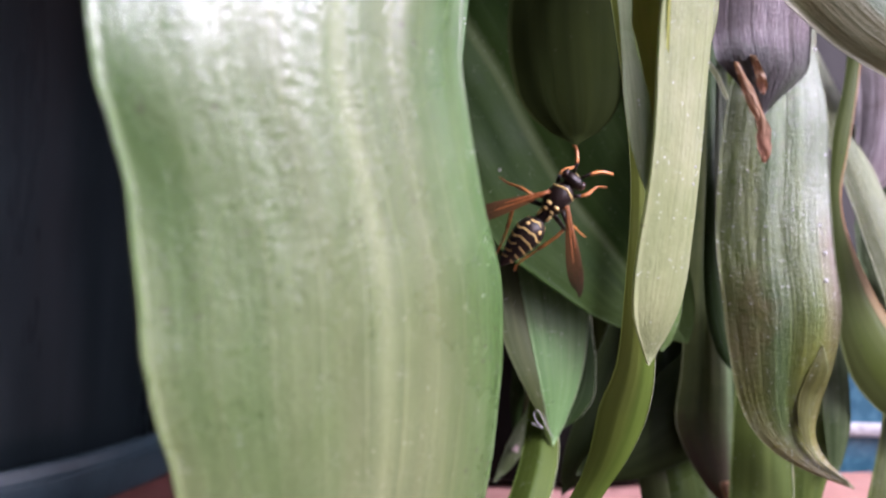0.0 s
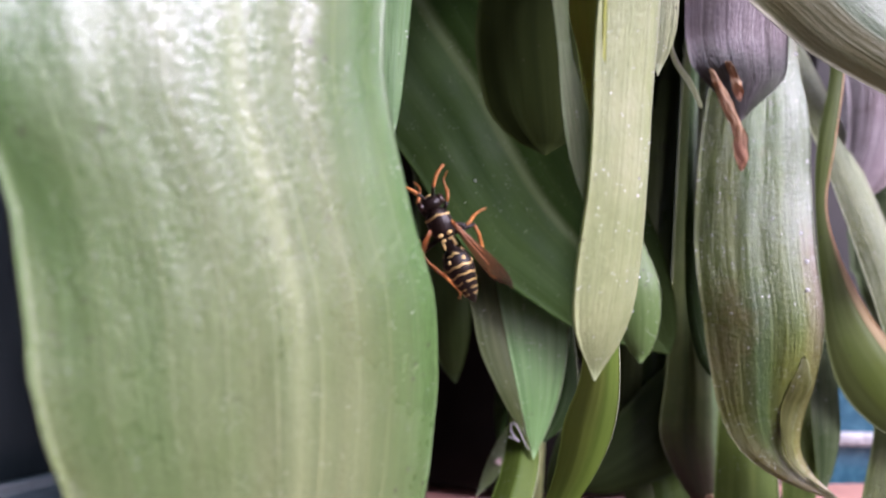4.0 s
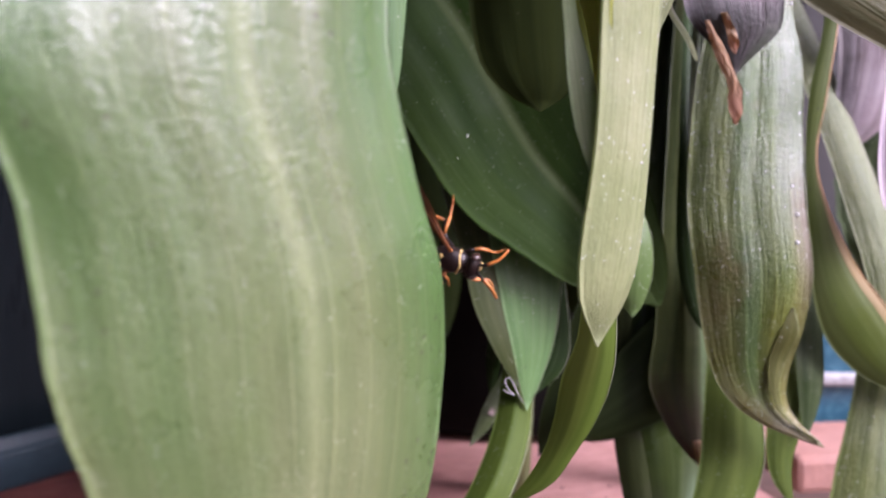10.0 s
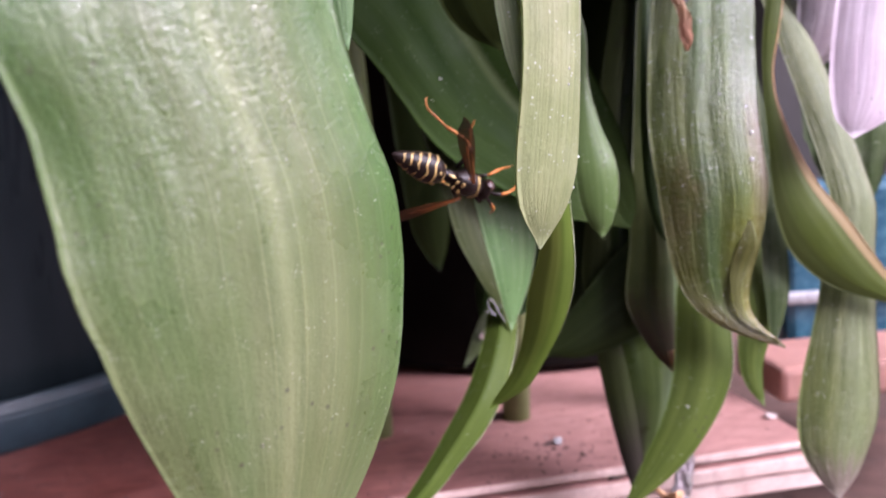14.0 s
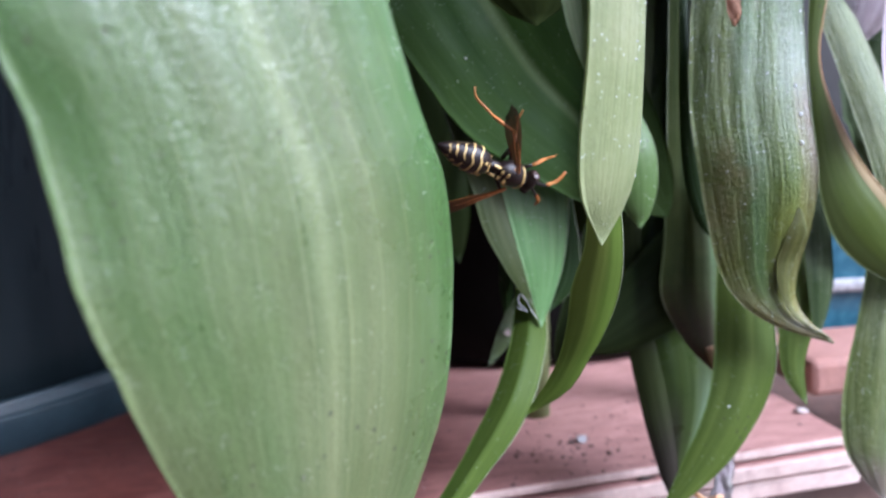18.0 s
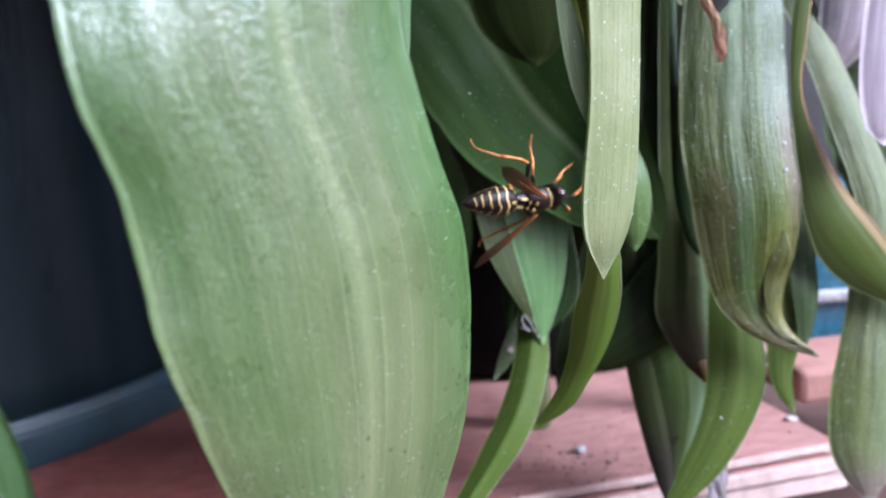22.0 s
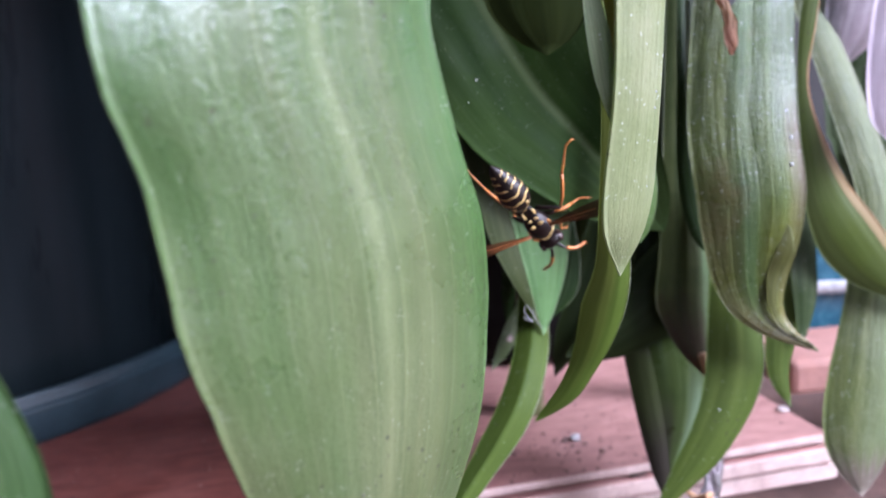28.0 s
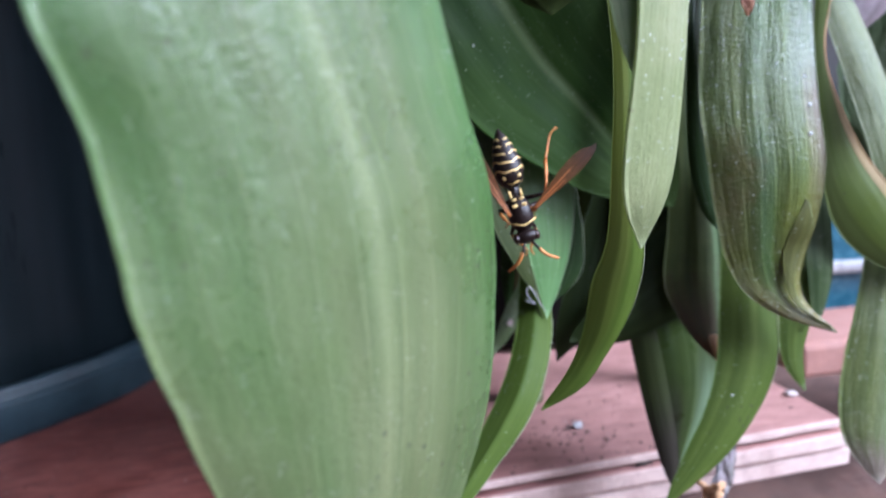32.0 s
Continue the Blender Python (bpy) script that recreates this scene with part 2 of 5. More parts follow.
GREEN = leaf_material("green_leaf", (0.014, 0.036, 0.007), (0.028, 0.058, 0.011), (0.12, 0.15, 0.09), veins=20, vein=0.06, wax=0.06, relief=0.1, rough=0.5, dust=0.2, gloss=0.18, through_=0.2, comb=0.25, band=0.25)
# Shade is put into the dark green, light into the paler tip zone.
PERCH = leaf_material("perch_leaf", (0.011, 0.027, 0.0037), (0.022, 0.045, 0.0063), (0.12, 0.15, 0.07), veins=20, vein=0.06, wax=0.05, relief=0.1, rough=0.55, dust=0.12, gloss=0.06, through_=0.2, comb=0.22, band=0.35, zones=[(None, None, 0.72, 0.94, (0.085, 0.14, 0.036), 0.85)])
FRESH = leaf_material("fresh_leaf", (0.12, 0.26, 0.08), (0.19, 0.345, 0.125), (0.45, 0.56, 0.4), veins=12, vein=0.2, wax=0.15, rough=0.4, dust=0.7, comb=0.2)
OLIVE = leaf_material("olive_leaf", (0.060, 0.096, 0.014), (0.105, 0.148, 0.026), (0.20, 0.24, 0.10), pucker=0.03, veins=16, vein=0.05, wax=0.05, relief=0.03, rough=0.5, gloss=0.2, comb=0.1, dust=0.3)
# Brighter green for the leaf tip, with the light on it put in.
LOBE = leaf_material("lobe_leaf", (0.075, 0.135, 0.032), (0.115, 0.185, 0.052), (0.3, 0.36, 0.22), pucker=0.03, veins=12, vein=0.08, wax=0.1, relief=0.03, rough=0.45, gloss=0.3, comb=0.12, dust=0.5)
SICKLE = leaf_material("sickle_leaf", (0.044, 0.076, 0.010), (0.080, 0.120, 0.018), (0.20, 0.24, 0.10), pucker=0.03, veins=16, vein=0.04, wax=0.04, relief=0.03, rough=0.55, gloss=0.12, comb=0.12, dust=0.3, speck=0.56)
TAWNY = leaf_material("tawny_leaf", (0.080, 0.136, 0.015), (0.126, 0.194, 0.026), (0.2, 0.24, 0.1), pucker=0.03, veins=16, vein=0.04, wax=0.05, relief=0.03, rough=0.42, gloss=0.3, comb=0.06, zones=[(0.75, 0.5, 0.95, 0.5, (0.15, 0.14, 0.03), 0.5)])
EDGED = leaf_material("edged_leaf", (0.058, 0.090, 0.011), (0.098, 0.136, 0.021), (0.2, 0.24, 0.1), relief=0.03, pucker=0.03, veins=16, vein=0.05, wax=0.05, rough=0.42, gloss=0.4, comb=0.2, zones=[(0.80, 0.86, 0.30, 0.36, (0.36, 0.25, 0.12), 1.0), (0.35, 0.2, 0.45, 0.6, (0.09, 0.115, 0.035), 0.6)])
# Darker copy for one leaf half; the shade on it is put into the colour.
SHADED = leaf_material("shade_half_leaf", (0.042, 0.062, 0.018), (0.07, 0.09, 0.029), (0.25, 0.3, 0.17), relief=0.03, pucker=0.03, veins=14, vein=0.06, wax=0.1, rough=0.5, gloss=0.25, comb=0.15, dust=0.35)
YELLOWED = leaf_material("yellowed_leaf", (0.34, 0.38, 0.06), (0.44, 0.47, 0.11), (0.4, 0.42, 0.2), veins=12, vein=0.05, wax=0.08, rough=0.5, comb=0.12, through_=0.6)
SILVER = leaf_material("silver_leaf", (0.22, 0.32, 0.14), (0.36, 0.45, 0.24), (0.58, 0.63, 0.46), veins=14, vein=0.1, wax=0.4, rough=0.32, dust=0.7, comb=0.3, pucker=0.25, wrinkle=0.1)
# Heavy white dust here also stands for dew sparkle put into the colour.
PALE = leaf_material("pale_leaf", (0.26, 0.315, 0.14), (0.36, 0.405, 0.20), (0.55, 0.56, 0.42), veins=14, vein=0.12, wax=0.3, rough=0.42, dust=1.0, through_=0.5, comb=0.3, relief=0.6, mottle=0.5, wrinkle=0.2, zones=[(0.55, 0.85, 0.75, 0.3, (0.52, 0.50, 0.44), 0.6)])
# Deep shade among the leaves is put into this near-black green.
DEEP_SHADE = leaf_material("deep_shade_leaf", (0.010, 0.015, 0.0035), (0.016, 0.022, 0.005), (0.06, 0.07, 0.03), veins=16, vein=0.02, wax=0.02, rough=0.8, gloss=0.03, comb=0.06, through_=0.1, relief=0.08, pucker=0.04)
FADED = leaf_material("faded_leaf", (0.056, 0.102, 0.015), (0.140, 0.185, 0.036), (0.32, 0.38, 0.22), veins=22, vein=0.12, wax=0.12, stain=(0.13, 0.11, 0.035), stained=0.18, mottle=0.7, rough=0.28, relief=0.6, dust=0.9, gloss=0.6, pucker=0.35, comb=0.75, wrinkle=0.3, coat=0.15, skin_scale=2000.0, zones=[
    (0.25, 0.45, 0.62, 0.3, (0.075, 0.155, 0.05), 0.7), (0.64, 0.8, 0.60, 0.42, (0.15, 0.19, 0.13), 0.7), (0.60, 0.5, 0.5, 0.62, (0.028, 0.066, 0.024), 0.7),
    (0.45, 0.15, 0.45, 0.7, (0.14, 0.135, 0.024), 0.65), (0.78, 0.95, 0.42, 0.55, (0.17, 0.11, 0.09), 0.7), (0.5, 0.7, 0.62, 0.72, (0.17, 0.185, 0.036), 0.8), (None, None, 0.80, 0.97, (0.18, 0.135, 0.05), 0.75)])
FOLDED = leaf_material("folded_leaf", (0.085, 0.100, 0.018), (0.145, 0.155, 0.036), (0.42, 0.42, 0.26), veins=8, vein=0.1, wax=0.12, stain=(0.13, 0.085, 0.05), stained=0.3, rough=0.35, relief=0.4, dust=0.8, comb=0.6, wrinkle=0.2)
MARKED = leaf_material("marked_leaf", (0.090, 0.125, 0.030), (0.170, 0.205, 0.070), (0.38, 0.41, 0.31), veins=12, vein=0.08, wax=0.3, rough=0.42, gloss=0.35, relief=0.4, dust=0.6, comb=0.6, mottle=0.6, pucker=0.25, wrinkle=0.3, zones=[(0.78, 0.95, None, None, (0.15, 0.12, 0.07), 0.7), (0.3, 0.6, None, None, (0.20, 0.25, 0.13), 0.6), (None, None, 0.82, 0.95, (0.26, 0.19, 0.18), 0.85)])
BLOOMED = leaf_material("bloomed_leaf", (0.035, 0.065, 0.018), (0.085, 0.12, 0.048), (0.28, 0.31, 0.24), veins=14, vein=0.12, wax=0.45, rough=0.6, gloss=0.12, relief=0.4, dust=0.6, comb=0.8, pucker=0.3, wrinkle=0.15)
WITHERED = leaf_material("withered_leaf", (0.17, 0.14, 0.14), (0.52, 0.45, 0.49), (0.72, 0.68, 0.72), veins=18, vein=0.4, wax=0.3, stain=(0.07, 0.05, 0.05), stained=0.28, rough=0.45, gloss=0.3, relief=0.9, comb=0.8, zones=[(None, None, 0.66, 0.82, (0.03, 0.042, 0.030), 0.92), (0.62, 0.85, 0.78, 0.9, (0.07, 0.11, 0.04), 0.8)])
PURPLE = leaf_material("purple_leaf", (0.20, 0.16, 0.16), (0.38, 0.31, 0.34), (0.62, 0.57, 0.62), veins=10, vein=0.3, wax=0.6, stain=(0.10, 0.11, 0.06), stained=0.4, rough=0.4, relief=0.6, zones=[(0.35, 0.1, 0.3, 0.6, (0.085, 0.09, 0.085), 0.8)])
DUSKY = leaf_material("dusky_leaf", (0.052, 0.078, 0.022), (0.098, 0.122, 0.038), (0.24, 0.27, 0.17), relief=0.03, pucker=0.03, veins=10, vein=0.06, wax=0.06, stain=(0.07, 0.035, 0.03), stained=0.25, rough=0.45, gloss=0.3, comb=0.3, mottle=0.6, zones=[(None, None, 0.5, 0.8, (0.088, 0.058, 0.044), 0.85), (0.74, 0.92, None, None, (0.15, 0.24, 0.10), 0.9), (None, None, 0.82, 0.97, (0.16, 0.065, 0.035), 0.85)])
# The whitish side is a highlight put into the colour; the dark side is withered.
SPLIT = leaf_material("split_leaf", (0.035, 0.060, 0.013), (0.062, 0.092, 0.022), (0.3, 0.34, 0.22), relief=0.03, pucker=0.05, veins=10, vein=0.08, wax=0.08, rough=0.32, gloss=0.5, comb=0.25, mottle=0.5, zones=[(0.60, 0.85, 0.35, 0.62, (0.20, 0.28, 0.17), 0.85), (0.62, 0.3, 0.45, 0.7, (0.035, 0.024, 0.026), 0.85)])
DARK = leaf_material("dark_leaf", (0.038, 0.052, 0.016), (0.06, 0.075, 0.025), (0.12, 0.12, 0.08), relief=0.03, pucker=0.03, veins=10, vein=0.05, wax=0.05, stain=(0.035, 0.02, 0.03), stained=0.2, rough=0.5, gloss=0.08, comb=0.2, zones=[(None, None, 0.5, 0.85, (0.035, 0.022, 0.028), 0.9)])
FLECKED = leaf_material("flecked_leaf", (0.06, 0.09, 0.03), (0.10, 0.135, 0.05), (0.42, 0.45, 0.36), veins=8, vein=0.1, wax=0.35, rough=0.45, gloss=0.3, comb=0.3, dust=1.0)
DULL = leaf_material("dull_midrib", (0.06, 0.08, 0.04), (0.10, 0.12, 0.075), (0.2, 0.22, 0.16), veins=2, vein=0.1, wax=0.1, rough=0.5, gloss=0.3)
# Leaf green darkened by the shade that is put into its colour.
SHADE_GREEN = leaf_material("shade_green_leaf", (0.022, 0.038, 0.008), (0.036, 0.056, 0.013), (0.12, 0.15, 0.08), pucker=0.03, veins=14, vein=0.04, wax=0.05, relief=0.03, rough=0.5, gloss=0.2, comb=0.15)
DRY = leaf_material("dry_leaf", (0.46, 0.23, 0.075), (0.64, 0.39, 0.18), (0.85, 0.68, 0.54), veins=6, vein=0.4, wax=0.4, rough=0.5, relief=0.4, zones=[(None, None, 0.6, 0.85, (0.42, 0.14, 0.055), 0.8)])
LIGHT = leaf_material("light_leaf", (0.075, 0.125, 0.055), (0.12, 0.17, 0.08), (0.3, 0.36, 0.25), veins=14, vein=0.06, wax=0.15, rough=0.45, gloss=0.35, comb=0.2, zones=[(0.56, 0.44, None, None, (0.14, 0.125, 0.05), 0.95)])
PETAL = leaf_material("petal", (0.50, 0.40, 0.46), (0.66, 0.57, 0.64), (0.82, 0.77, 0.82), veins=10, vein=0.3, wax=0.5, rough=0.5)
RIB = leaf_material("midrib", (0.42, 0.48, 0.28), (0.52, 0.57, 0.38), (0.62, 0.64, 0.46), veins=2, vein=0.1, wax=0.2, rough=0.45)
STEM = plain("stem", (0.10, 0.14, 0.04), (0.16, 0.19, 0.07), 120, 0.5)
POT = plain("pot_plastic", (0.005, 0.008, 0.010), (0.010, 0.015, 0.018), 40, 0.27, relief=0.05, fine=14, gloss=0.16)
streak_nt = POT.node_tree
sheen_streak = stretched(streak_nt, streak_nt.nodes.new("ShaderNodeTexCoord").outputs["Object"], 90, 90, 1.0, 4.0, 0.6)
sheen_streak.node.inputs["Vector"].links[0].from_node.inputs["Scale"].default_value = (90, 90, 3)
streak_nt.links.new(ramp(streak_nt, sheen_streak, [(0.3, grey(0.26)), (0.75, grey(0.38))]), streak_nt.nodes["Principled BSDF"].inputs["Roughness"])
# Upright sky reflections on the pot are put into the colour as pale streaks.
streak_nt.links.new(ramp(streak_nt, sheen_streak, [(0.35, (0.007, 0.011, 0.013)), (0.7, (0.013, 0.019, 0.022)), (0.85, (0.032, 0.040, 0.043))]), streak_nt.nodes["Principled BSDF"].inputs["Base Color"])
# Pot plastic with the deep shade behind the leaves put into its black.
POT_SHADE = plain("pot_shade_plastic", (0.005, 0.0048, 0.0043), (0.009, 0.0086, 0.0078), 40, 0.5, relief=0.05, fine=14, gloss=0.04)
RING = plain("saucer_plastic", (0.014, 0.029, 0.039), (0.026, 0.048, 0.060), 60, 0.4, relief=0.2, fine=10, gloss=0.35)
BOARD, nt_, b_ = tree("board_face")
place_ = nt_.nodes.new("ShaderNodeTexCoord").outputs["Object"]
grain = stretched(nt_, place_, 150, 420, 1.0, 6.0, 0.65)
wear = stretched(nt_, place_, 45, 90, 1.0, 5.0, 0.6)
spots_ = stretched(nt_, place_, 500, 700, 1.0, 4.0, 0.7)
tone = ramp(nt_, grain, [(0.25, (0.052, 0.012, 0.009)), (0.5, (0.112, 0.032, 0.023)), (0.75, (0.19, 0.07, 0.055))])
tone = mix(nt_, ramp(nt_, wear, [(0.45, grey(0)), (0.72, grey(0.25))]), tone, (0.33, 0.16, 0.135))
# paler towards the open end: the stronger light there is put into the colour
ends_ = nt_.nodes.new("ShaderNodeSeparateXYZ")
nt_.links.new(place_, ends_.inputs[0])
lit_end_ = nt_.nodes.new("ShaderNodeMapRange")
lit_end_.inputs["From Min"].default_value, lit_end_.inputs["From Max"].default_value = -0.105, -0.05
nt_.links.new(ends_.outputs["X"], lit_end_.inputs["Value"])
tone = mix(nt_, mix(nt_, 1.0, lit_end_.outputs["Result"], ramp(nt_, grain, [(0.3, grey(0.35)), (0.65, grey(0.75))]), "MULTIPLY"), tone, (0.43, 0.25, 0.22))
tone = mix(nt_, ramp(nt_, spots_, [(0.62, grey(0)), (0.72, grey(0.7))]), tone, (0.08, 0.035, 0.03))
nt_.links.new(tone, b_.inputs["Base Color"])
nt_.links.new(ramp(nt_, wear, [(0.3, grey(0.38)), (0.7, grey(0.62))]), b_.inputs["Roughness"])
lift_ = node(nt_, "Bump", Strength=0.5, Distance=0.0003)
nt_.links.new(grain, lift_.inputs["Height"])
nt_.links.new(lift_.outputs["Normal"], b_.inputs["Normal"])
BOARD_EDGE = plain("board_edge", (0.36, 0.25, 0.215), (0.60, 0.47, 0.42), 90, 0.65, relief=0.5, fine=9)
BRICK = plain("brick", (0.24, 0.115, 0.088), (0.34, 0.18, 0.145), 70, 0.75, relief=0.5)
EARTH = plain("earth", (0.04, 0.020, 0.014), (0.105, 0.055, 0.040), 60, 0.9, relief=0.9)
BLUE = plain("blue_plastic", (0.03, 0.10, 0.15), (0.05, 0.15, 0.21), 60, 0.25, relief=0.05)
WALL = plain("wall", (0.03, 0.029, 0.028), (0.05, 0.047, 0.045), 12, 0.85, relief=0.5)
DIRT = plain("dirt", (0.02, 0.015, 0.012), (0.06, 0.045, 0.035), 900, 0.8)
THREAD = plain("thread", (0.36, 0.36, 0.33), (0.52, 0.52, 0.48), 900, 0.6)
CRUMB = plain("crumb", (0.25, 0.25, 0.25), (0.5, 0.5, 0.52), 900, 0.5)
FLAKE = plain("flake", (0.22, 0.18, 0.16), (0.40, 0.34, 0.32), 900, 0.5)
SHELL = plain("wasp_shell", (0.008, 0.005, 0.0045), (0.018, 0.010, 0.008), 900, 0.34, gloss=0.28)
YELLOW = plain("wasp_yellow", (0.5, 0.34, 0.1), (0.62, 0.45, 0.18), 900, 0.4)
ORANGE = plain("wasp_orange", (0.34, 0.10, 0.02), (0.52, 0.21, 0.04), 900, 0.4)
AMBER = plain("wing_vein", (0.24, 0.07, 0.014), (0.36, 0.12, 0.025), 900, 0.4)
EYE_ = plain("wasp_eye", (0.02, 0.01, 0.008), (0.04, 0.02, 0.015), 900, 0.2)
WING, nt_, w_ = tree("wing")
w_.inputs["Roughness"].default_value = 0.3
w_.inputs["Alpha"].default_value = 0.88
w_.inputs["Specular IOR Level"].default_value = 0.2
wing_noise = node(nt_, "TexNoise", Scale=600.0, Detail=4.0)
amber = ramp(nt_, wing_noise.outputs["Fac"], [(0.3, (0.065, 0.026, 0.009)), (0.7, (0.125, 0.05, 0.016))])
reach_ = nt_.nodes.new("ShaderNodeVectorMath")
reach_.operation = "LENGTH"
nt_.links.new(nt_.nodes.new("ShaderNodeTexCoord").outputs["Object"], reach_.inputs[0])
nt_.links.new(mix(nt_, ramp(nt_, reach_.outputs["Value"], [(0.0055, grey(0)), (0.0095, grey(0.85))]), amber, (0.022, 0.013, 0.010)), w_.inputs["Base Color"])
# Drops kept whitish: the sparkle of dew is put into their colour.
WATER, nt_, w_ = tree("water")
w_.inputs["Base Color"].default_value = (0.95, 0.97, 0.97, 1)
w_.inputs["Transmission Weight"].default_value = 0.35
w_.inputs["Roughness"].default_value = 0.02
w_.inputs["IOR"].default_value = 1.33


# ---- building ----
def part(name, shape, material, parent=None, label=""):
    """Links a bmesh or mesh as one object under its thing."""
    if isinstance(shape, bmesh.types.BMesh):
        me = bpy.data.meshes.new(name)
        shape.to_mesh(me)
        shape.free()
    else:
        me = shape
    me.name = name
    me.materials.append(material)
    ob = new(name, me)
    ob.parent = parent
    return tagged(ob, label)


def thing(name, place, label, category, group="", kind=""):
    ob = new(name)
    ob.matrix_world = place
    ob.empty_display_size = 0.01
    return tagged(ob, label, category, group, kind)


def smooth(me):
    me.polygons.foreach_set("use_smooth", [True] * len(me.polygons))
    return me


def spline(rows, n):
    """n + 1 rows on a smooth curve through the given ones, spaced by their distance."""
    rows = np.array(rows, float)
    ends = np.vstack([2 * rows[0] - rows[1], rows, 2 * rows[-1] - rows[-2]])
    far = np.r_[0, np.cumsum(np.linalg.norm(np.diff(rows[:, :3], axis=0), axis=1) + 1e-6)]
    out = []
    for s in np.linspace(0, far[-1], n + 1):
        k = min(max(np.searchsorted(far, s) - 1, 0), len(rows) - 2)
        u = (s - far[k]) / (far[k + 1] - far[k])
        p0, p1, p2, p3 = ends[k : k + 4]
        g0, g1 = max(far[k + 1] - far[k], 1e-6), 0
        a = (p2 - p0) * 0.5
        b = (p3 - p1) * 0.5
        if k > 0:
            a = (p2 - p0) * (far[k + 1] - far[k]) / (far[k + 1] - far[k - 1])
        if k < len(rows) - 2:
            b = (p3 - p1) * (far[k + 1] - far[k]) / (far[k + 2] - far[k])
        h = u * u * (3 - 2 * u)
        out.append((1 - h) * p1 + h * p2 + (u**3 - 2 * u**2 + u) * a + (u**3 - u**2) * b)
    return np.array(out)


def tube(points, radius, sides=8, taper=1.0):
    """A round rod along points; its radius falls to taper times that at the end."""
    pts = [Vector(p) for p in points]
    verts, faces, side = [], [], None
    for i, p in enumerate(pts):
        t = (pts[min(i + 1, len(pts) - 1)] - pts[max(i - 1, 0)]).normalized()
        side = (side or t.orthogonal()).copy()
        side = (side - t * side.dot(t)).normalized()
        other = t.cross(side)
        r = radius * (1 + (taper - 1) * i / (len(pts) - 1))
        verts += [p + r * (math.cos(q) * side + math.sin(q) * other) for q in (2 * math.pi * j / sides for j in range(sides))]
        if i:
            a, b = (i - 1) * sides, i * sides
            faces += [(a + j, a + (j + 1) % sides, b + (j + 1) % sides, b + j) for j in range(sides)]
    faces += [tuple(range(sides))[::-1], tuple(range(len(verts) - sides, len(verts)))]
    me = bpy.data.meshes.new("tube")
    me.from_pydata(verts, [], faces)
    return smooth(me)


def lathe(profile, segments=96):
    """A turned body about z from (radius, height) pairs."""
    verts, faces, n = [], [], len(profile)
    for k in range(segments):
        q = 2 * math.pi * k / segments
        verts += [(r * math.cos(q), r * math.sin(q), z) for r, z in profile]
    for k in range(segments):
        a, b = k * n, (k + 1) % segments * n
        faces += [(a + i, b + i, b + i + 1, a + i + 1) for i in range(n - 1)]
    me = bpy.data.meshes.new("lathe")
    me.from_pydata(verts, [], faces)
    return smooth(me)


def ball(at, size, rings=12):
    bm = bmesh.new()
    bmesh.ops.create_uvsphere(bm, u_segments=rings * 2, v_segments=rings, radius=1)
    for v in bm.verts:
        v.co = Vector(at) + Vector((v.co.x * size[0], v.co.y * size[1], v.co.z * size[2]))
    for f in bm.faces:
        f.smooth = True
    return bm


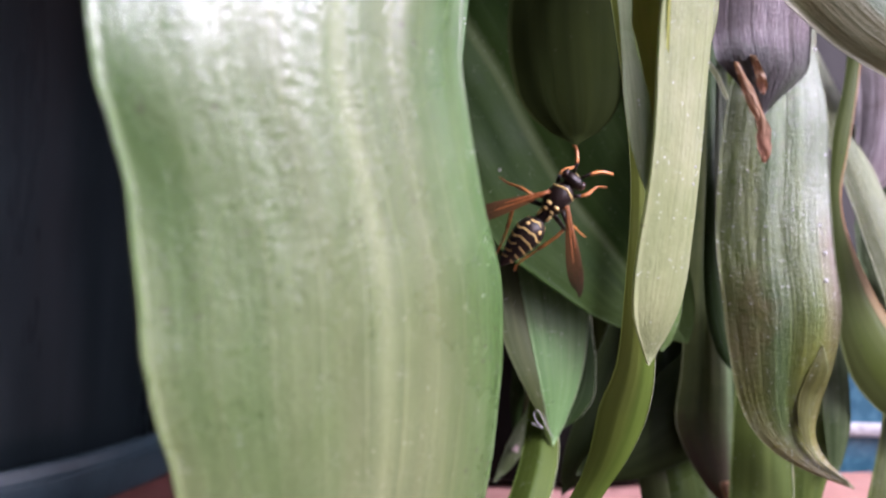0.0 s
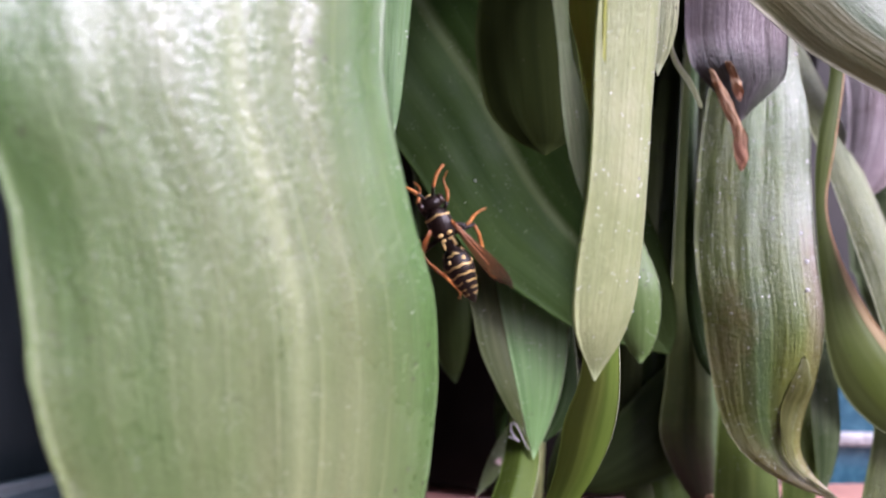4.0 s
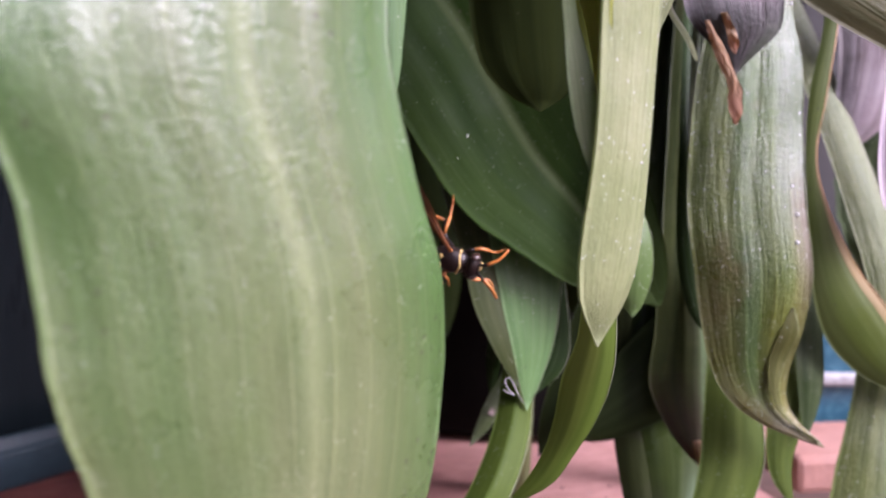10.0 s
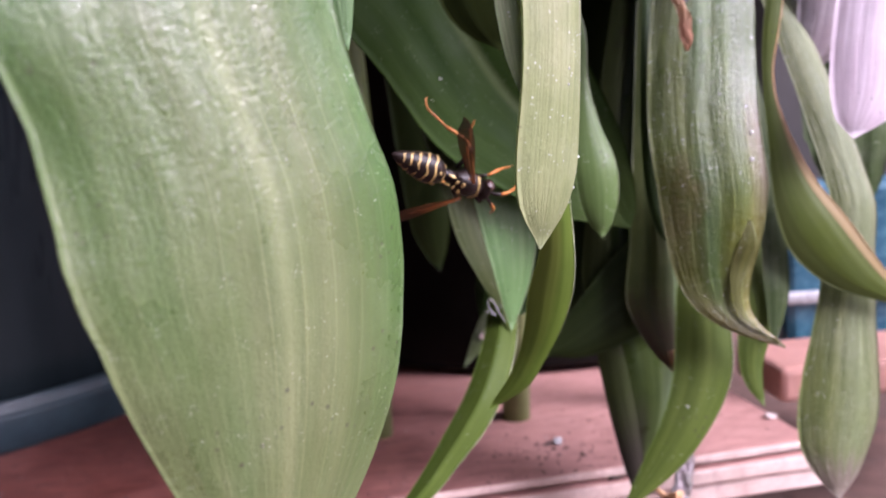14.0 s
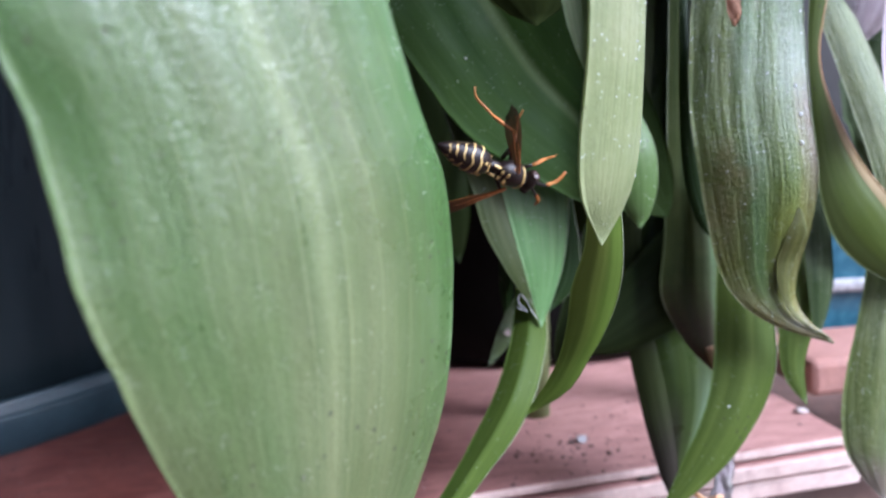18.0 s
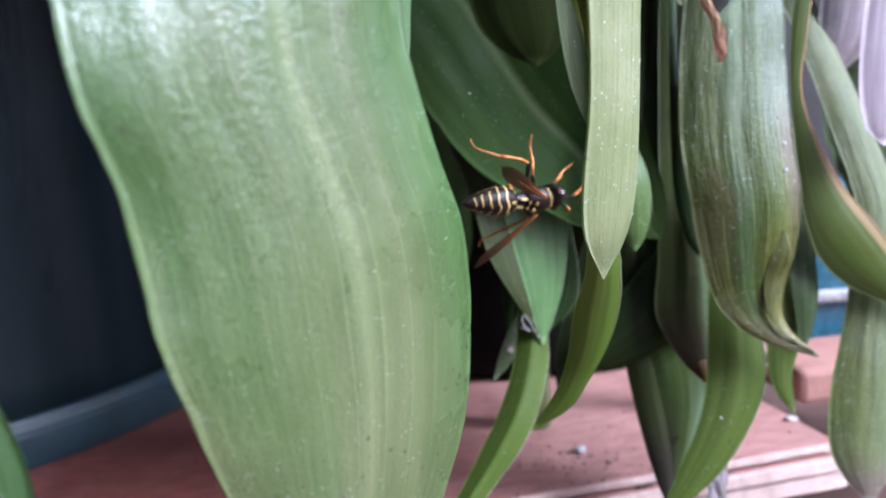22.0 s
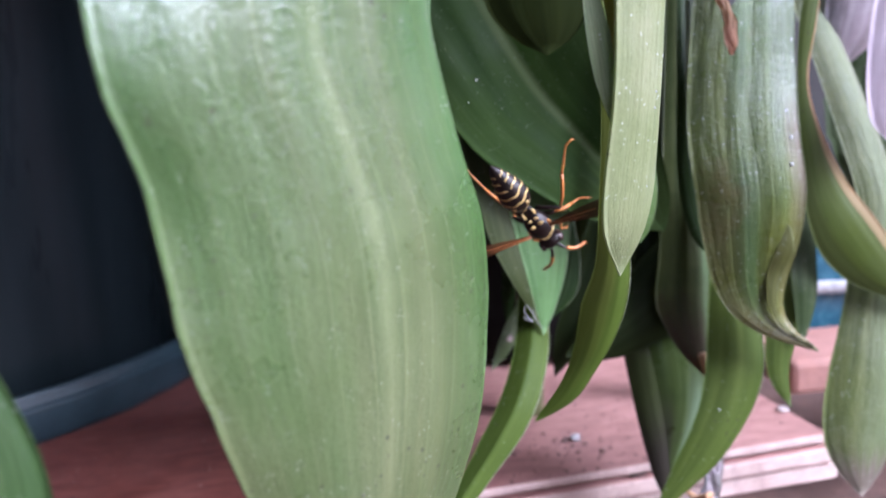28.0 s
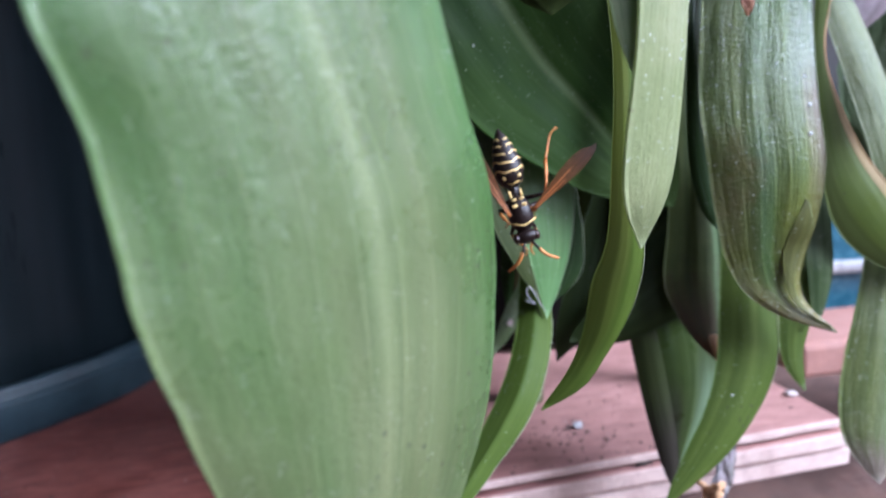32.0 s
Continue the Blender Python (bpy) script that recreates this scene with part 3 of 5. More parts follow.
def leaf(parent, stations, material, label="", cup=0.15, fold=0.0, wave=0.06, rib=False, stem=None, seed=1, along=70, across=20, thick=0.0003, name="leaf", edges="", edge=None, blunt=0.03, open_base=True, groove=0.0, valley=0.0, crumple=0.0, rib_look=None, rib_size=0.0008, edge_size=0.00022):
    """A strap leaf that hangs from its stem: stations (x, y, z, half width in mm, heading and tilt of the span in degrees) from base to tip."""
    rows = [[x, y, z, w / 1000 * math.cos(radians(h)) * math.cos(radians(q)), w / 1000 * math.sin(radians(h)) * math.cos(radians(q)), w / 1000 * math.sin(radians(q))] for x, y, z, w, h, q in stations]
    if stem:
        first, foot = np.array(rows[0]), np.array(stem)
        top = np.r_[first[:3] * 0.55 + foot * 0.45 + (0, 0, 0.006), first[3:] * 0.75]
        base = np.r_[foot, first[3:] * 0.22]
        rows = [base, top, *rows]
    line = spline(rows, along)
    verts, uvs, spans, far = [], [], [], 0.0
    start = int(np.argmin(np.linalg.norm(line[:, :3] - np.array(rows[2 if stem else 0][:3]), axis=1)))
    for i, r in enumerate(line):
        c, a = Vector(r[:3]), Vector(r[3:])
        t = (Vector(line[min(i + 1, along)][:3]) - Vector(line[max(i - 1, 0)][:3])).normalized()
        n = a.cross(t).normalized()
        q = i / along
        if q > 1 - blunt:
            a *= max(0.03, math.sqrt(max(0, 1 - ((q - 1 + blunt) / blunt) ** 2)))
        if not open_base and q < 0.12:
            a *= max(0.03, math.sqrt(max(0, 1 - (1 - q / 0.12) ** 2)))
        w = a.length
        far += (c - Vector(line[i - 1][:3])).length if i else 0
        for j in range(across + 1):
            u = 2 * j / across - 1
            lift = cup * w * (1 - u * u) + fold * w * (1 - abs(u)) + groove * w * math.cos(9.5 * u + 0.6) * (1 - u * u) - valley * w * math.exp(-((u - 0.06) ** 2) / 0.03)
            ripple = wave * w * abs(u) ** 1.5 * noise.noise((seed * 7.3 + 3 * (u > 0), far * 90, 0.5))
            ripple += 0.02 * w * noise.noise((seed * 3.1, u * 5, far * 60))
            verts.append(c + a * (u * (1 + 0.012 * noise.noise((seed, u > 0, far * 300)))) - n * (lift + ripple) + crumple * noise.noise_vector((seed + u * 2.0, w * 1000, far * 700)))
            uvs.append(((u + 1) / 2 + 0.003 * seed, far / 0.05 + seed * 1.7))
            spans.append(((u + 1) / 2, (i - start) / (along - start)))
    m = across + 1
    grid = [(i * m + j, i * m + j + 1, (i + 1) * m + j + 1, (i + 1) * m + j) for i in range(along) for j in range(across)]
    rim = [i * m for i in range(along)] + [along * m + j for j in range(across)] + [i * m + across for i in range(along, 0, -1)] + list(range(across, 0, -1))
    count = len(verts)
    sheet = bpy.data.meshes.new("sheet")
    sheet.from_pydata(verts, [], grid)
    normals = [v.normal.copy() for v in sheet.vertices]
    bpy.data.meshes.remove(sheet)
    faces = grid + [tuple(count + k for k in reversed(f)) for f in grid] + [(b, a, count + a, count + b) for a, b in zip(rim, rim[1:] + rim[:1])]
    me = bpy.data.meshes.new(name)
    me.from_pydata([v + q * thick / 2 for v, q in zip(verts, normals)] + [v - q * thick / 2 for v, q in zip(verts, normals)], [], faces)
    layer = me.uv_layers.new(name="UVMap")
    both = uvs + uvs
    layer.data.foreach_set("uv", [x for loop in me.loops for x in both[loop.vertex_index]])
    span = me.uv_layers.new(name="Span")
    both = spans + spans
    span.data.foreach_set("uv", [x for loop in me.loops for x in both[loop.vertex_index]])
    ob = part(name, smooth(me), material, parent, label)
    if rib:
        mid = [verts[i * m + across // 2] for i in range(along // 12, along - 1)]
        facing = [normals[i * m + across // 2] for i in range(along // 12, along - 1)]
        sign = -1 if facing[len(facing) // 2].y > 0 else 1
        part("midrib", tube([p - q * sign * 0.75 * rib_size for p, q in zip(mid, facing)], rib_size, 12, 0.6), rib_look or RIB, ob, "pale raised midrib")
    for side in edges:
        j = 0 if side == "l" else across
        part("margin", tube([verts[i * m + j] for i in range(1, along)], edge_size, 6, 0.6), edge or RIB, ob, "pale dry margin")
    return ob


# ---- setting ----
def box_mesh(x0, x1, y0, y1, z0, z1, bevel=0.0004):
    bm = bmesh.new()
    bmesh.ops.create_cube(bm, size=1)
    for v in bm.verts:
        v.co = ((x0 + x1) / 2 + v.co.x * (x1 - x0), (y0 + y1) / 2 + v.co.y * (y1 - y0), (z0 + z1) / 2 + v.co.z * (z1 - z0))
    if bevel:
        bmesh.ops.bevel(bm, geom=bm.edges[:], offset=bevel, segments=2, affect="EDGES", profile=0.5)
    return bm


def ground():
    bm = bmesh.new()
    bmesh.ops.create_grid(bm, x_segments=90, y_segments=90, size=0.6)
    for v in bm.verts:
        v.co.z = -0.035 + 0.003 * noise.noise(v.co * 40) + 0.0012 * noise.noise(v.co * 160)
    ob = part("ground", bm, EARTH)
    tagged(ob, "brown earthy ground below the boards", "ground", kind="structure")
    # Made-up walls and ceiling, added to hold back sky light from the pots.
    tagged(part("shade_wall_back", box_mesh(-0.34, 0.6, 0.5, 0.54, -0.05, 0.6, 0), WALL), "dark wall added behind the pots to hold back sky light", "wall", kind="structure")
    tagged(part("shade_wall_left", box_mesh(-0.38, -0.34, -0.6, 0.54, -0.05, 0.6, 0), WALL), "unseen dark wall added beside the pots to hold back sky light", "wall", kind="structure")
    tagged(part("shade_wall_front", box_mesh(-0.34, 0.03, -0.3, -0.26, -0.05, 0.36, 0), WALL), "unseen dark wall added across from the pots to hold back sky light", "wall", kind="structure")
    tagged(part("ceiling", box_mesh(-0.34, -0.05, -0.26, 0.5, 0.36, 0.4, 0), WALL), "unseen dark sheet added overhead to shade the left side", "ceiling", kind="structure")


def boards():
    """Three thin boards stacked flush-ish; their long front edges run a little away to the right."""
    turn = pose(0.0813, 0.1463, 0, 0, 0, 9.3)
    for out, end, top, thick, lean in ((0.0, 0.0, 0.0, 0.0019, 0.0), (0.0010, 0.0010, -0.0027, 0.0033, 0.15), (0.0002, 0.0020, -0.0066, 0.0038, -0.1)):
        ob = thing("board", turn @ pose(end, -out, top, 0, 0, lean), "thin red-brown stained board with a pale raw edge, in a stack", "board", "stacked boards")
        core = box_mesh(-0.42, 0, 0, 0.26, -thick, -0.0003, 0.0003)
        bmesh.ops.subdivide_edges(core, edges=[e for e in core.edges if e.calc_length() > 0.1 and abs(e.verts[0].co.x - e.verts[1].co.x) > 0.1], cuts=120)
        for v in core.verts:
            if v.co.y < 0.003:
                v.co.y += 0.00022 * noise.noise((v.co.x * 260, top * 900, v.co.z * 500)) + 0.00014 * noise.noise((v.co.x * 900, top * 900, v.co.z * 900))
        part("board_core", core, BOARD_EDGE, ob, "pale raw edge")
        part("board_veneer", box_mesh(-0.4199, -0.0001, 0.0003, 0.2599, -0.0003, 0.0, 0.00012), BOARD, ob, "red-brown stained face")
    ob = thing("support_block", turn @ pose(-0.2, 0.1, -0.0104), "rough red brick block under the boards", "block")
    part("block", box_mesh(-0.2, 0.18, -0.06, 0.14, -0.03, -0.0002, 0.001), BRICK, ob)


def pots():
    wall = [(0.0, 0.002), (0.083, 0.002), (0.084, 0.004), (0.0855, 0.02), (0.101, 0.2), (0.104, 0.2), (0.106, 0.203), (0.106, 0.224), (0.103, 0.226), (0.099, 0.224), (0.098, 0.2), (0.083, 0.03), (0.0, 0.03)]
    ring = [(0.0, 0.0), (0.0962, 0.0), (0.0968, 0.0001), (0.0972, 0.0006), (0.0985, 0.0090), (0.0985, 0.0093), (0.0983, 0.0096), (0.0974, 0.0099), (0.0971, 0.0101), (0.0969, 0.0104), (0.0967, 0.0120), (0.0964, 0.0129), (0.0958, 0.0133), (0.0950, 0.0132), (0.0943, 0.0127), (0.0918, 0.004), (0.0, 0.004)]
    pot = thing("plant_pot", pose(-0.1757, 0.2428, 0.0), "large dark green plastic plant pot standing in its saucer", "plant pot")
    part("pot_wall", lathe(wall), POT, pot, "dark green plastic wall")
    part("saucer", lathe(ring), RING, pot, "blue-green plastic saucer with a stepped rim")
    soil = lathe([(0.0, 0.205), (0.05, 0.207), (0.0985, 0.204)], 48)
    part("soil", soil, EARTH, pot, "dark brown potting soil")
    # Pot added to fill the deep shade behind the leaves.
    second = thing("plant_pot", pose(0.035, 0.287, 0.0005), "plant pot added behind the leaves, deep shade put into its black", "plant pot")
    part("pot_wall", lathe([(r * 0.98, z * 0.8) for r, z in wall]), POT_SHADE, second, "pot wall with deep shade put into its black")
    part("soil", lathe([(0.0, 0.165), (0.05, 0.167), (0.095, 0.164)], 48), EARTH, second, "dark brown potting soil")


def back_right():
    brick = thing("brick", pose(0.115, 0.2, 0.0, 0, 0, 4), "small red brick lying on the boards", "brick")
    part("brick_body", box_mesh(-0.0335, 0.045, -0.030, -0.004, 0.0, 0.0088, 0.0016), BRICK, brick)
    tray = thing("plastic_tray", pose(0.14, 0.2, 0.0, 0, 0, -6), "blue plastic tray with a pale rim standing behind the brick", "tray")
    part("tray_body", box_mesh(-0.04, 0.04, 0.0, 0.02, 0.0, 0.05, 0.003), BLUE, tray)
    part("tray_rim", box_mesh(-0.042, 0.042, -0.002, 0.022, 0.016, 0.0195, 0.001), CRUMB, tray, "pale shiny rim")


ground()
boards()
pots()
back_right()

# ---- plants ----
STEM_A, STEM_B, STEM_C = (-0.012, 0.165, 0.15), (0.022, 0.17, 0.15), (0.062, 0.172, 0.15)


def plant(foot, label):
    ob = thing("plant", pose(0, 0, 0), label, "plant", "plants on the boards")
    part("stem", tube([(foot[0] - 0.002, foot[1] + 0.002, 0.0), (foot[0] + 0.001, foot[1] + 0.001, 0.05), (foot[0], foot[1], 0.1), (foot[0], foot[1], foot[2] + 0.004)], 0.0035, 10, 0.8), STEM, ob, "green stem")
    return ob


broad = plant(STEM_A, "plant with a broad grey-green drooping strap leaf")
leaf(broad, [(-0.0075, 0.0432, 0.0942, 14.85, 43, 24), (-0.0073, 0.0444, 0.0862, 13.5, 43, 17), (-0.0076, 0.0452, 0.0774, 12.81, 44, 10), (-0.0063, 0.0473, 0.0704, 13.3, 45, 0), (-0.0054, 0.0489, 0.0646, 14.39, 45, -4), (-0.0053, 0.0498, 0.0579, 14.57, 46, -8), (-0.0055, 0.0504, 0.0506, 13.29, 46, -13), (-0.0062, 0.0507, 0.0427, 10.5, 47, -18), (-0.0071, 0.0507, 0.0351, 6.11, 47, -22), (-0.0075, 0.051, 0.0293, 0.95, 47, -26)], FRONT, "broad pale green drooping leaf with parallel veins", cup=0.16, wave=0.05, rib=True, stem=STEM_A, edges="l", edge=DULL, edge_size=0.00012, seed=1, along=150, across=44)
leaf(broad, [(0.0009, 0.0681, 0.0992, 2.41, 1, -2), (0.0006, 0.0674, 0.0871, 1.74, 1, -2), (0.0005, 0.0671, 0.0818, 1.26, 1, -2), (0.0008, 0.0669, 0.077, 0.39, 1, -2)], FRESH, "narrow bright green leaf edge", cup=0.2, stem=STEM_A, seed=2)
leaf(broad, [(-0.0336, 0.0384, 0.0687, 4.55, 0, -1), (-0.0312, 0.0376, 0.0628, 4.62, 0, -4), (-0.0292, 0.0371, 0.0587, 4.39, 0, -1), (-0.0277, 0.0365, 0.0545, 4.58, 0, -7), (-0.0277, 0.0359, 0.0501, 5, 0, -5), (-0.0274, 0.0353, 0.0453, 4.46, 0, -5), (-0.0278, 0.0341, 0.0373, 3.41, 0, -5), (-0.029, 0.037, -0.02, 3, 0, 0), (-0.029, 0.037, -0.034, 1, 0, 0)], SIDE, "mid-green leaf with pale veins", cup=0.2, seed=3, open_base=False)


def shade_whorl(parent, foot, leaves, seed):
    """Upper leaves added out of view, spread above the pots to cast shade."""
    for k, (turn, reach, drop) in enumerate(leaves):
        q, z = radians(turn), foot[2] + 0.008 + 0.007 * k
        way = Vector((math.cos(q), math.sin(q), 0))
        row = [(foot[0] + way.x * reach * u, foot[1] + way.y * reach * u, z + 0.035 * math.sin(u * 2.4) - drop * u * u, w, turn - 90, 0) for u, w in ((0.0, 3), (0.2, 15), (0.5, 22), (0.8, 14), (1.0, 1.5))]
        leaf(parent, row, GREEN, "unseen broad green upper leaf added to cast shade", cup=0.15, seed=seed + k)


shade_whorl(broad, STEM_A, ((200, 0.15, 0.03), (165, 0.16, 0.02), (232, 0.12, 0.03), (130, 0.14, 0.03), (80, 0.13, 0.02)), 40)
middle = plant(STEM_B, "plant with long dark green drooping leaves")
strip = leaf(middle, [(0.0219, 0.0641, 0.1005, 5.9, 50, 22), (0.0213, 0.0651, 0.0881, 6.0, 53, 15), (0.0208, 0.0658, 0.0808, 6.2, 56, 11), (0.0204, 0.0666, 0.0734, 6.4, 56, 6), (0.0197, 0.0669, 0.0665, 6.4, 55, 2), (0.0192, 0.0667, 0.0625, 5.6, 53, -1), (0.0187, 0.0663, 0.0594, 3.8, 51, -3), (0.0183, 0.066, 0.0573, 1.8, 48, -4), (0.018, 0.0657, 0.0561, 0.2, 40, -4)], PALE, "pale yellow-green folded leaf with dew on its edge", cup=0.18, fold=0.16, wave=0.05, stem=STEM_B, seed=4, along=110)
leaf(middle, [(0.0165, 0.063, 0.0995, 4.05, -54, -23), (0.0174, 0.0633, 0.0872, 3.04, -68, -17), (0.018, 0.0633, 0.0815, 2.29, -81, -14), (0.0181, 0.0629, 0.0757, 1.11, -87, -9), (0.0177, 0.0627, 0.0707, 0.31, -79, -4)], YELLOWED, "olive underside of a folded leaf", cup=0.1, stem=STEM_B, seed=5)
leaf(middle, [(0.0149, 0.0622, 0.0915, 0.94, 0, 0), (0.0153, 0.0622, 0.084, 0.47, 0, 0), (0.0162, 0.0622, 0.0784, 1.03, 0, 0), (0.0167, 0.0622, 0.0737, 0.8, 0, 0), (0.0171, 0.0622, 0.0704, 0.16, 0, 0)], SILVER, "whitish inner leaf", cup=0.1, seed=6, stem=STEM_B)
leaf(middle, [(0.0298, 0.083, 0.1068, 1.77, 2, 0), (0.029, 0.0829, 0.095, 1.59, 2, 0), (0.0287, 0.0828, 0.0903, 1.35, 2, 0), (0.0281, 0.0827, 0.0861, 0.24, 2, 0)], PALE, "pale leaf tip", cup=0.15, seed=7, stem=STEM_B)
leaf(middle, [(0.0208, 0.0876, 0.0975, 1.66, -1, -5), (0.0221, 0.086, 0.0832, 1.22, -1, -5), (0.0226, 0.085, 0.0724, 1.24, -1, -5), (0.0223, 0.0851, 0.0613, 1.65, -1, -5), (0.0222, 0.0865, 0.0527, 2.17, -1, -5), (0.0213, 0.0882, 0.0476, 2.84, -1, -5), (0.0202, 0.0898, 0.0424, 2.43, -1, -5), (0.0184, 0.0915, 0.0376, 1.85, -1, -5), (0.0161, 0.0928, 0.0336, 1.67, -1, -5), (0.0123, 0.0938, 0.0303, 0.7, -1, -5)], TAWNY, "narrow olive-green leaf curving to a point", cup=0.25, seed=8, stem=STEM_B, along=90, edges="r")
perch = leaf(middle, [(-0.0008, 0.117, 0.1145, 19.87, 19, 52), (0.0098, 0.117, 0.0946, 18, 20, 50), (0.019, 0.117, 0.0775, 15.74, 20, 43), (0.0268, 0.118, 0.0674, 12.2, 20, 43), (0.0328, 0.119, 0.0594, 8.9, 17, 36), (0.0360, 0.1193, 0.0556, 7.0, 18, 30), (0.0380, 0.12, 0.0530, 5.2, 18, 26), (0.0390, 0.12, 0.0512, 3.4, 20, 20)], PERCH, "broad leaf with shade put into its dark green and a dull midrib", rib=True, rib_look=DULL, rib_size=0.0003, cup=0.08, fold=-0.24, seed=9, stem=STEM_B, along=110, across=30, blunt=0.11)
leaf(middle, [(0.0323, 0.1195, 0.0850, 0.7, 6, 2), (0.0318, 0.1175, 0.0765, 1.0, 6, 2), (0.0318, 0.1152, 0.0695, 1.9, 6, 2), (0.0323, 0.113, 0.063, 3.32, 6, 4), (0.0326, 0.1125, 0.0575, 3.51, 4, 0), (0.0326, 0.1125, 0.0533, 3.06, 2, -6), (0.0329, 0.113, 0.0509, 2.0, 0, -10)], LOBE, "rounded leaf tip with light put into its green", cup=0.3, seed=72, blunt=0.1, edges="r", stem=STEM_B)
leaf(middle, [(0.0196, 0.101, 0.1166, 6.86, 0, 0), (0.0165, 0.101, 0.0998, 7.39, 0, 0), (0.0165, 0.101, 0.093, 7.62, 0, 0), (0.017, 0.101, 0.0869, 6.97, 0, 0), (0.0176, 0.101, 0.0827, 5.64, 0, 0), (0.0179, 0.101, 0.0802, 3.81, 0, 0)], DEEP_SHADE, "hanging leaf with deep shade put into its brownish green", cup=0.15, blunt=0.06, seed=10, stem=STEM_B)
leaf(middle, [(0.0161, 0.124, 0.0719, 6.08, 0, 0), (0.0172, 0.1225, 0.0663, 5.87, 5, 0), (0.0181, 0.1208, 0.059, 5.7, 13, -1), (0.0185, 0.1198, 0.0519, 4.87, 15, -2), (0.0185, 0.119, 0.0448, 3.32, 18, -3), (0.018, 0.119, 0.0394, 1.64, 18, -4), (0.0175, 0.119, 0.0351, 0.22, 0, 0)], FRESH, "light green pointed leaf half", cup=0.1, seed=11, edges="lr", stem=STEM_B)
leaf(middle, [(0.0074, 0.1225, 0.0719, 3.03, 30, 1), (0.0087, 0.1208, 0.0663, 2.96, 25, 0), (0.0102, 0.1185, 0.0592, 2.53, 23, -1), (0.0116, 0.1178, 0.0521, 2.37, 18, -2), (0.0139, 0.1176, 0.045, 1.48, 16, -3), (0.0162, 0.1186, 0.039, 0.45, 20, -4)], SHADED, "half of a folded leaf with shade put into its olive", cup=0.05, seed=12, stem=STEM_B)
leaf(middle, [(0.0235, 0.1285, 0.0599, 1.2, -1, -5), (0.0238, 0.1273, 0.0533, 1.34, -1, -5), (0.0241, 0.1261, 0.0466, 1.48, -1, -5), (0.0228, 0.1251, 0.0411, 1.92, -1, -5), (0.0196, 0.1243, 0.0364, 0.86, -1, -5)], GREEN, "thin dark leaf with a pale edge", cup=0.2, seed=13, edges="r", stem=STEM_B)
leaf(middle, [(0.0170, 0.1290, 0.048, 1.31, -4, -5), (0.0166, 0.1268, 0.0425, 1.8, -4, -5), (0.0163, 0.1236, 0.0376, 2.5, -5, -4), (0.0154, 0.1190, 0.0336, 2.8, -6, -4), (0.0137, 0.1150, 0.0296, 2.95, -6, -4), (0.0113, 0.1118, 0.0252, 3.1, -6, -4), (0.008, 0.1091, 0.0209, 3.0, -6, -4), (0.0043, 0.1066, 0.0169, 2.39, -4, -5), (0.0005, 0.104, 0.0132, 1.97, -2, -5), (-0.0049, 0.1014, 0.0098, 0.7, -1, -5)], SICKLE, "long narrow olive leaf curving down", cup=0.05, fold=0.5, seed=14, along=90, edges="r", stem=STEM_B)
leaf(middle, [(0.0345, 0.14, 0.0561, 3.14, 8, -12), (0.0315, 0.137, 0.0442, 4.4, 8, -14), (0.0277, 0.135, 0.0344, 4.4, 8, -16), (0.0238, 0.134, 0.0275, 2.7, 8, -18), (0.0211, 0.134, 0.0223, 0.21, 8, -18)], SHADE_GREEN, "hanging leaf with shade put into its dark green", cup=0.2, seed=70, edges="l", edge=DULL, stem=STEM_B)
leaf(middle, [(0.0165, 0.131, 0.039, 1.4, 8, -20), (0.0146, 0.13, 0.0358, 1.7, 8, -22), (0.0122, 0.129, 0.0317, 1.6, 8, -24), (0.0101, 0.128, 0.0285, 0.85, 8, -24), (0.0086, 0.128, 0.0264, 0.1, 8, -24)], FLECKED, "small grey-green leaf flecked with white", cup=0.15, seed=71, across=12, along=40, stem=STEM_B)
leaf(middle, [(0.0131, 0.134, 0.0542, 2.27, 0, 0), (0.0136, 0.134, 0.0451, 1.21, 0, 0), (0.0132, 0.134, 0.0391, 1.21, 0, 0), (0.0129, 0.134, 0.033, 0.3, 0, 0)], GREEN, "dark green leaf sliver", cup=0.2, seed=15, open_base=False)
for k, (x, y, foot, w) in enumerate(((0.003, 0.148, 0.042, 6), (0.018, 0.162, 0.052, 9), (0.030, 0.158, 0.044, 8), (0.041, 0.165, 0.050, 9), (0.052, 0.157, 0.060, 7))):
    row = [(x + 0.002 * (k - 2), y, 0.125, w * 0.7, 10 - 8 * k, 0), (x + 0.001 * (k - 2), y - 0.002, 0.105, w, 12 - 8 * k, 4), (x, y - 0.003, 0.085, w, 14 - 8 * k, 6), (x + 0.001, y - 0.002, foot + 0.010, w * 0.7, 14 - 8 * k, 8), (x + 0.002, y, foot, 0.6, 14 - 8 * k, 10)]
    leaf(middle, row, SHADE_GREEN if k == 0 else DEEP_SHADE, "leaf with deep shade put into its dark green", cup=0.2, seed=80 + k, along=40, across=10, stem=STEM_B)
leaf(middle, [(0.0503, 0.1317, 0.048, 6.72, -11, -46), (0.0435, 0.1301, 0.0387, 8.32, -8, -37), (0.0354, 0.1291, 0.033, 6.26, -7, -33), (0.0281, 0.1284, 0.0289, 3.91, -7, -31), (0.0227, 0.1283, 0.0278, 0.81, -6, -26)], SHADE_GREEN, "leaf with shade put into its dark green", cup=0.2, seed=16, stem=STEM_C)

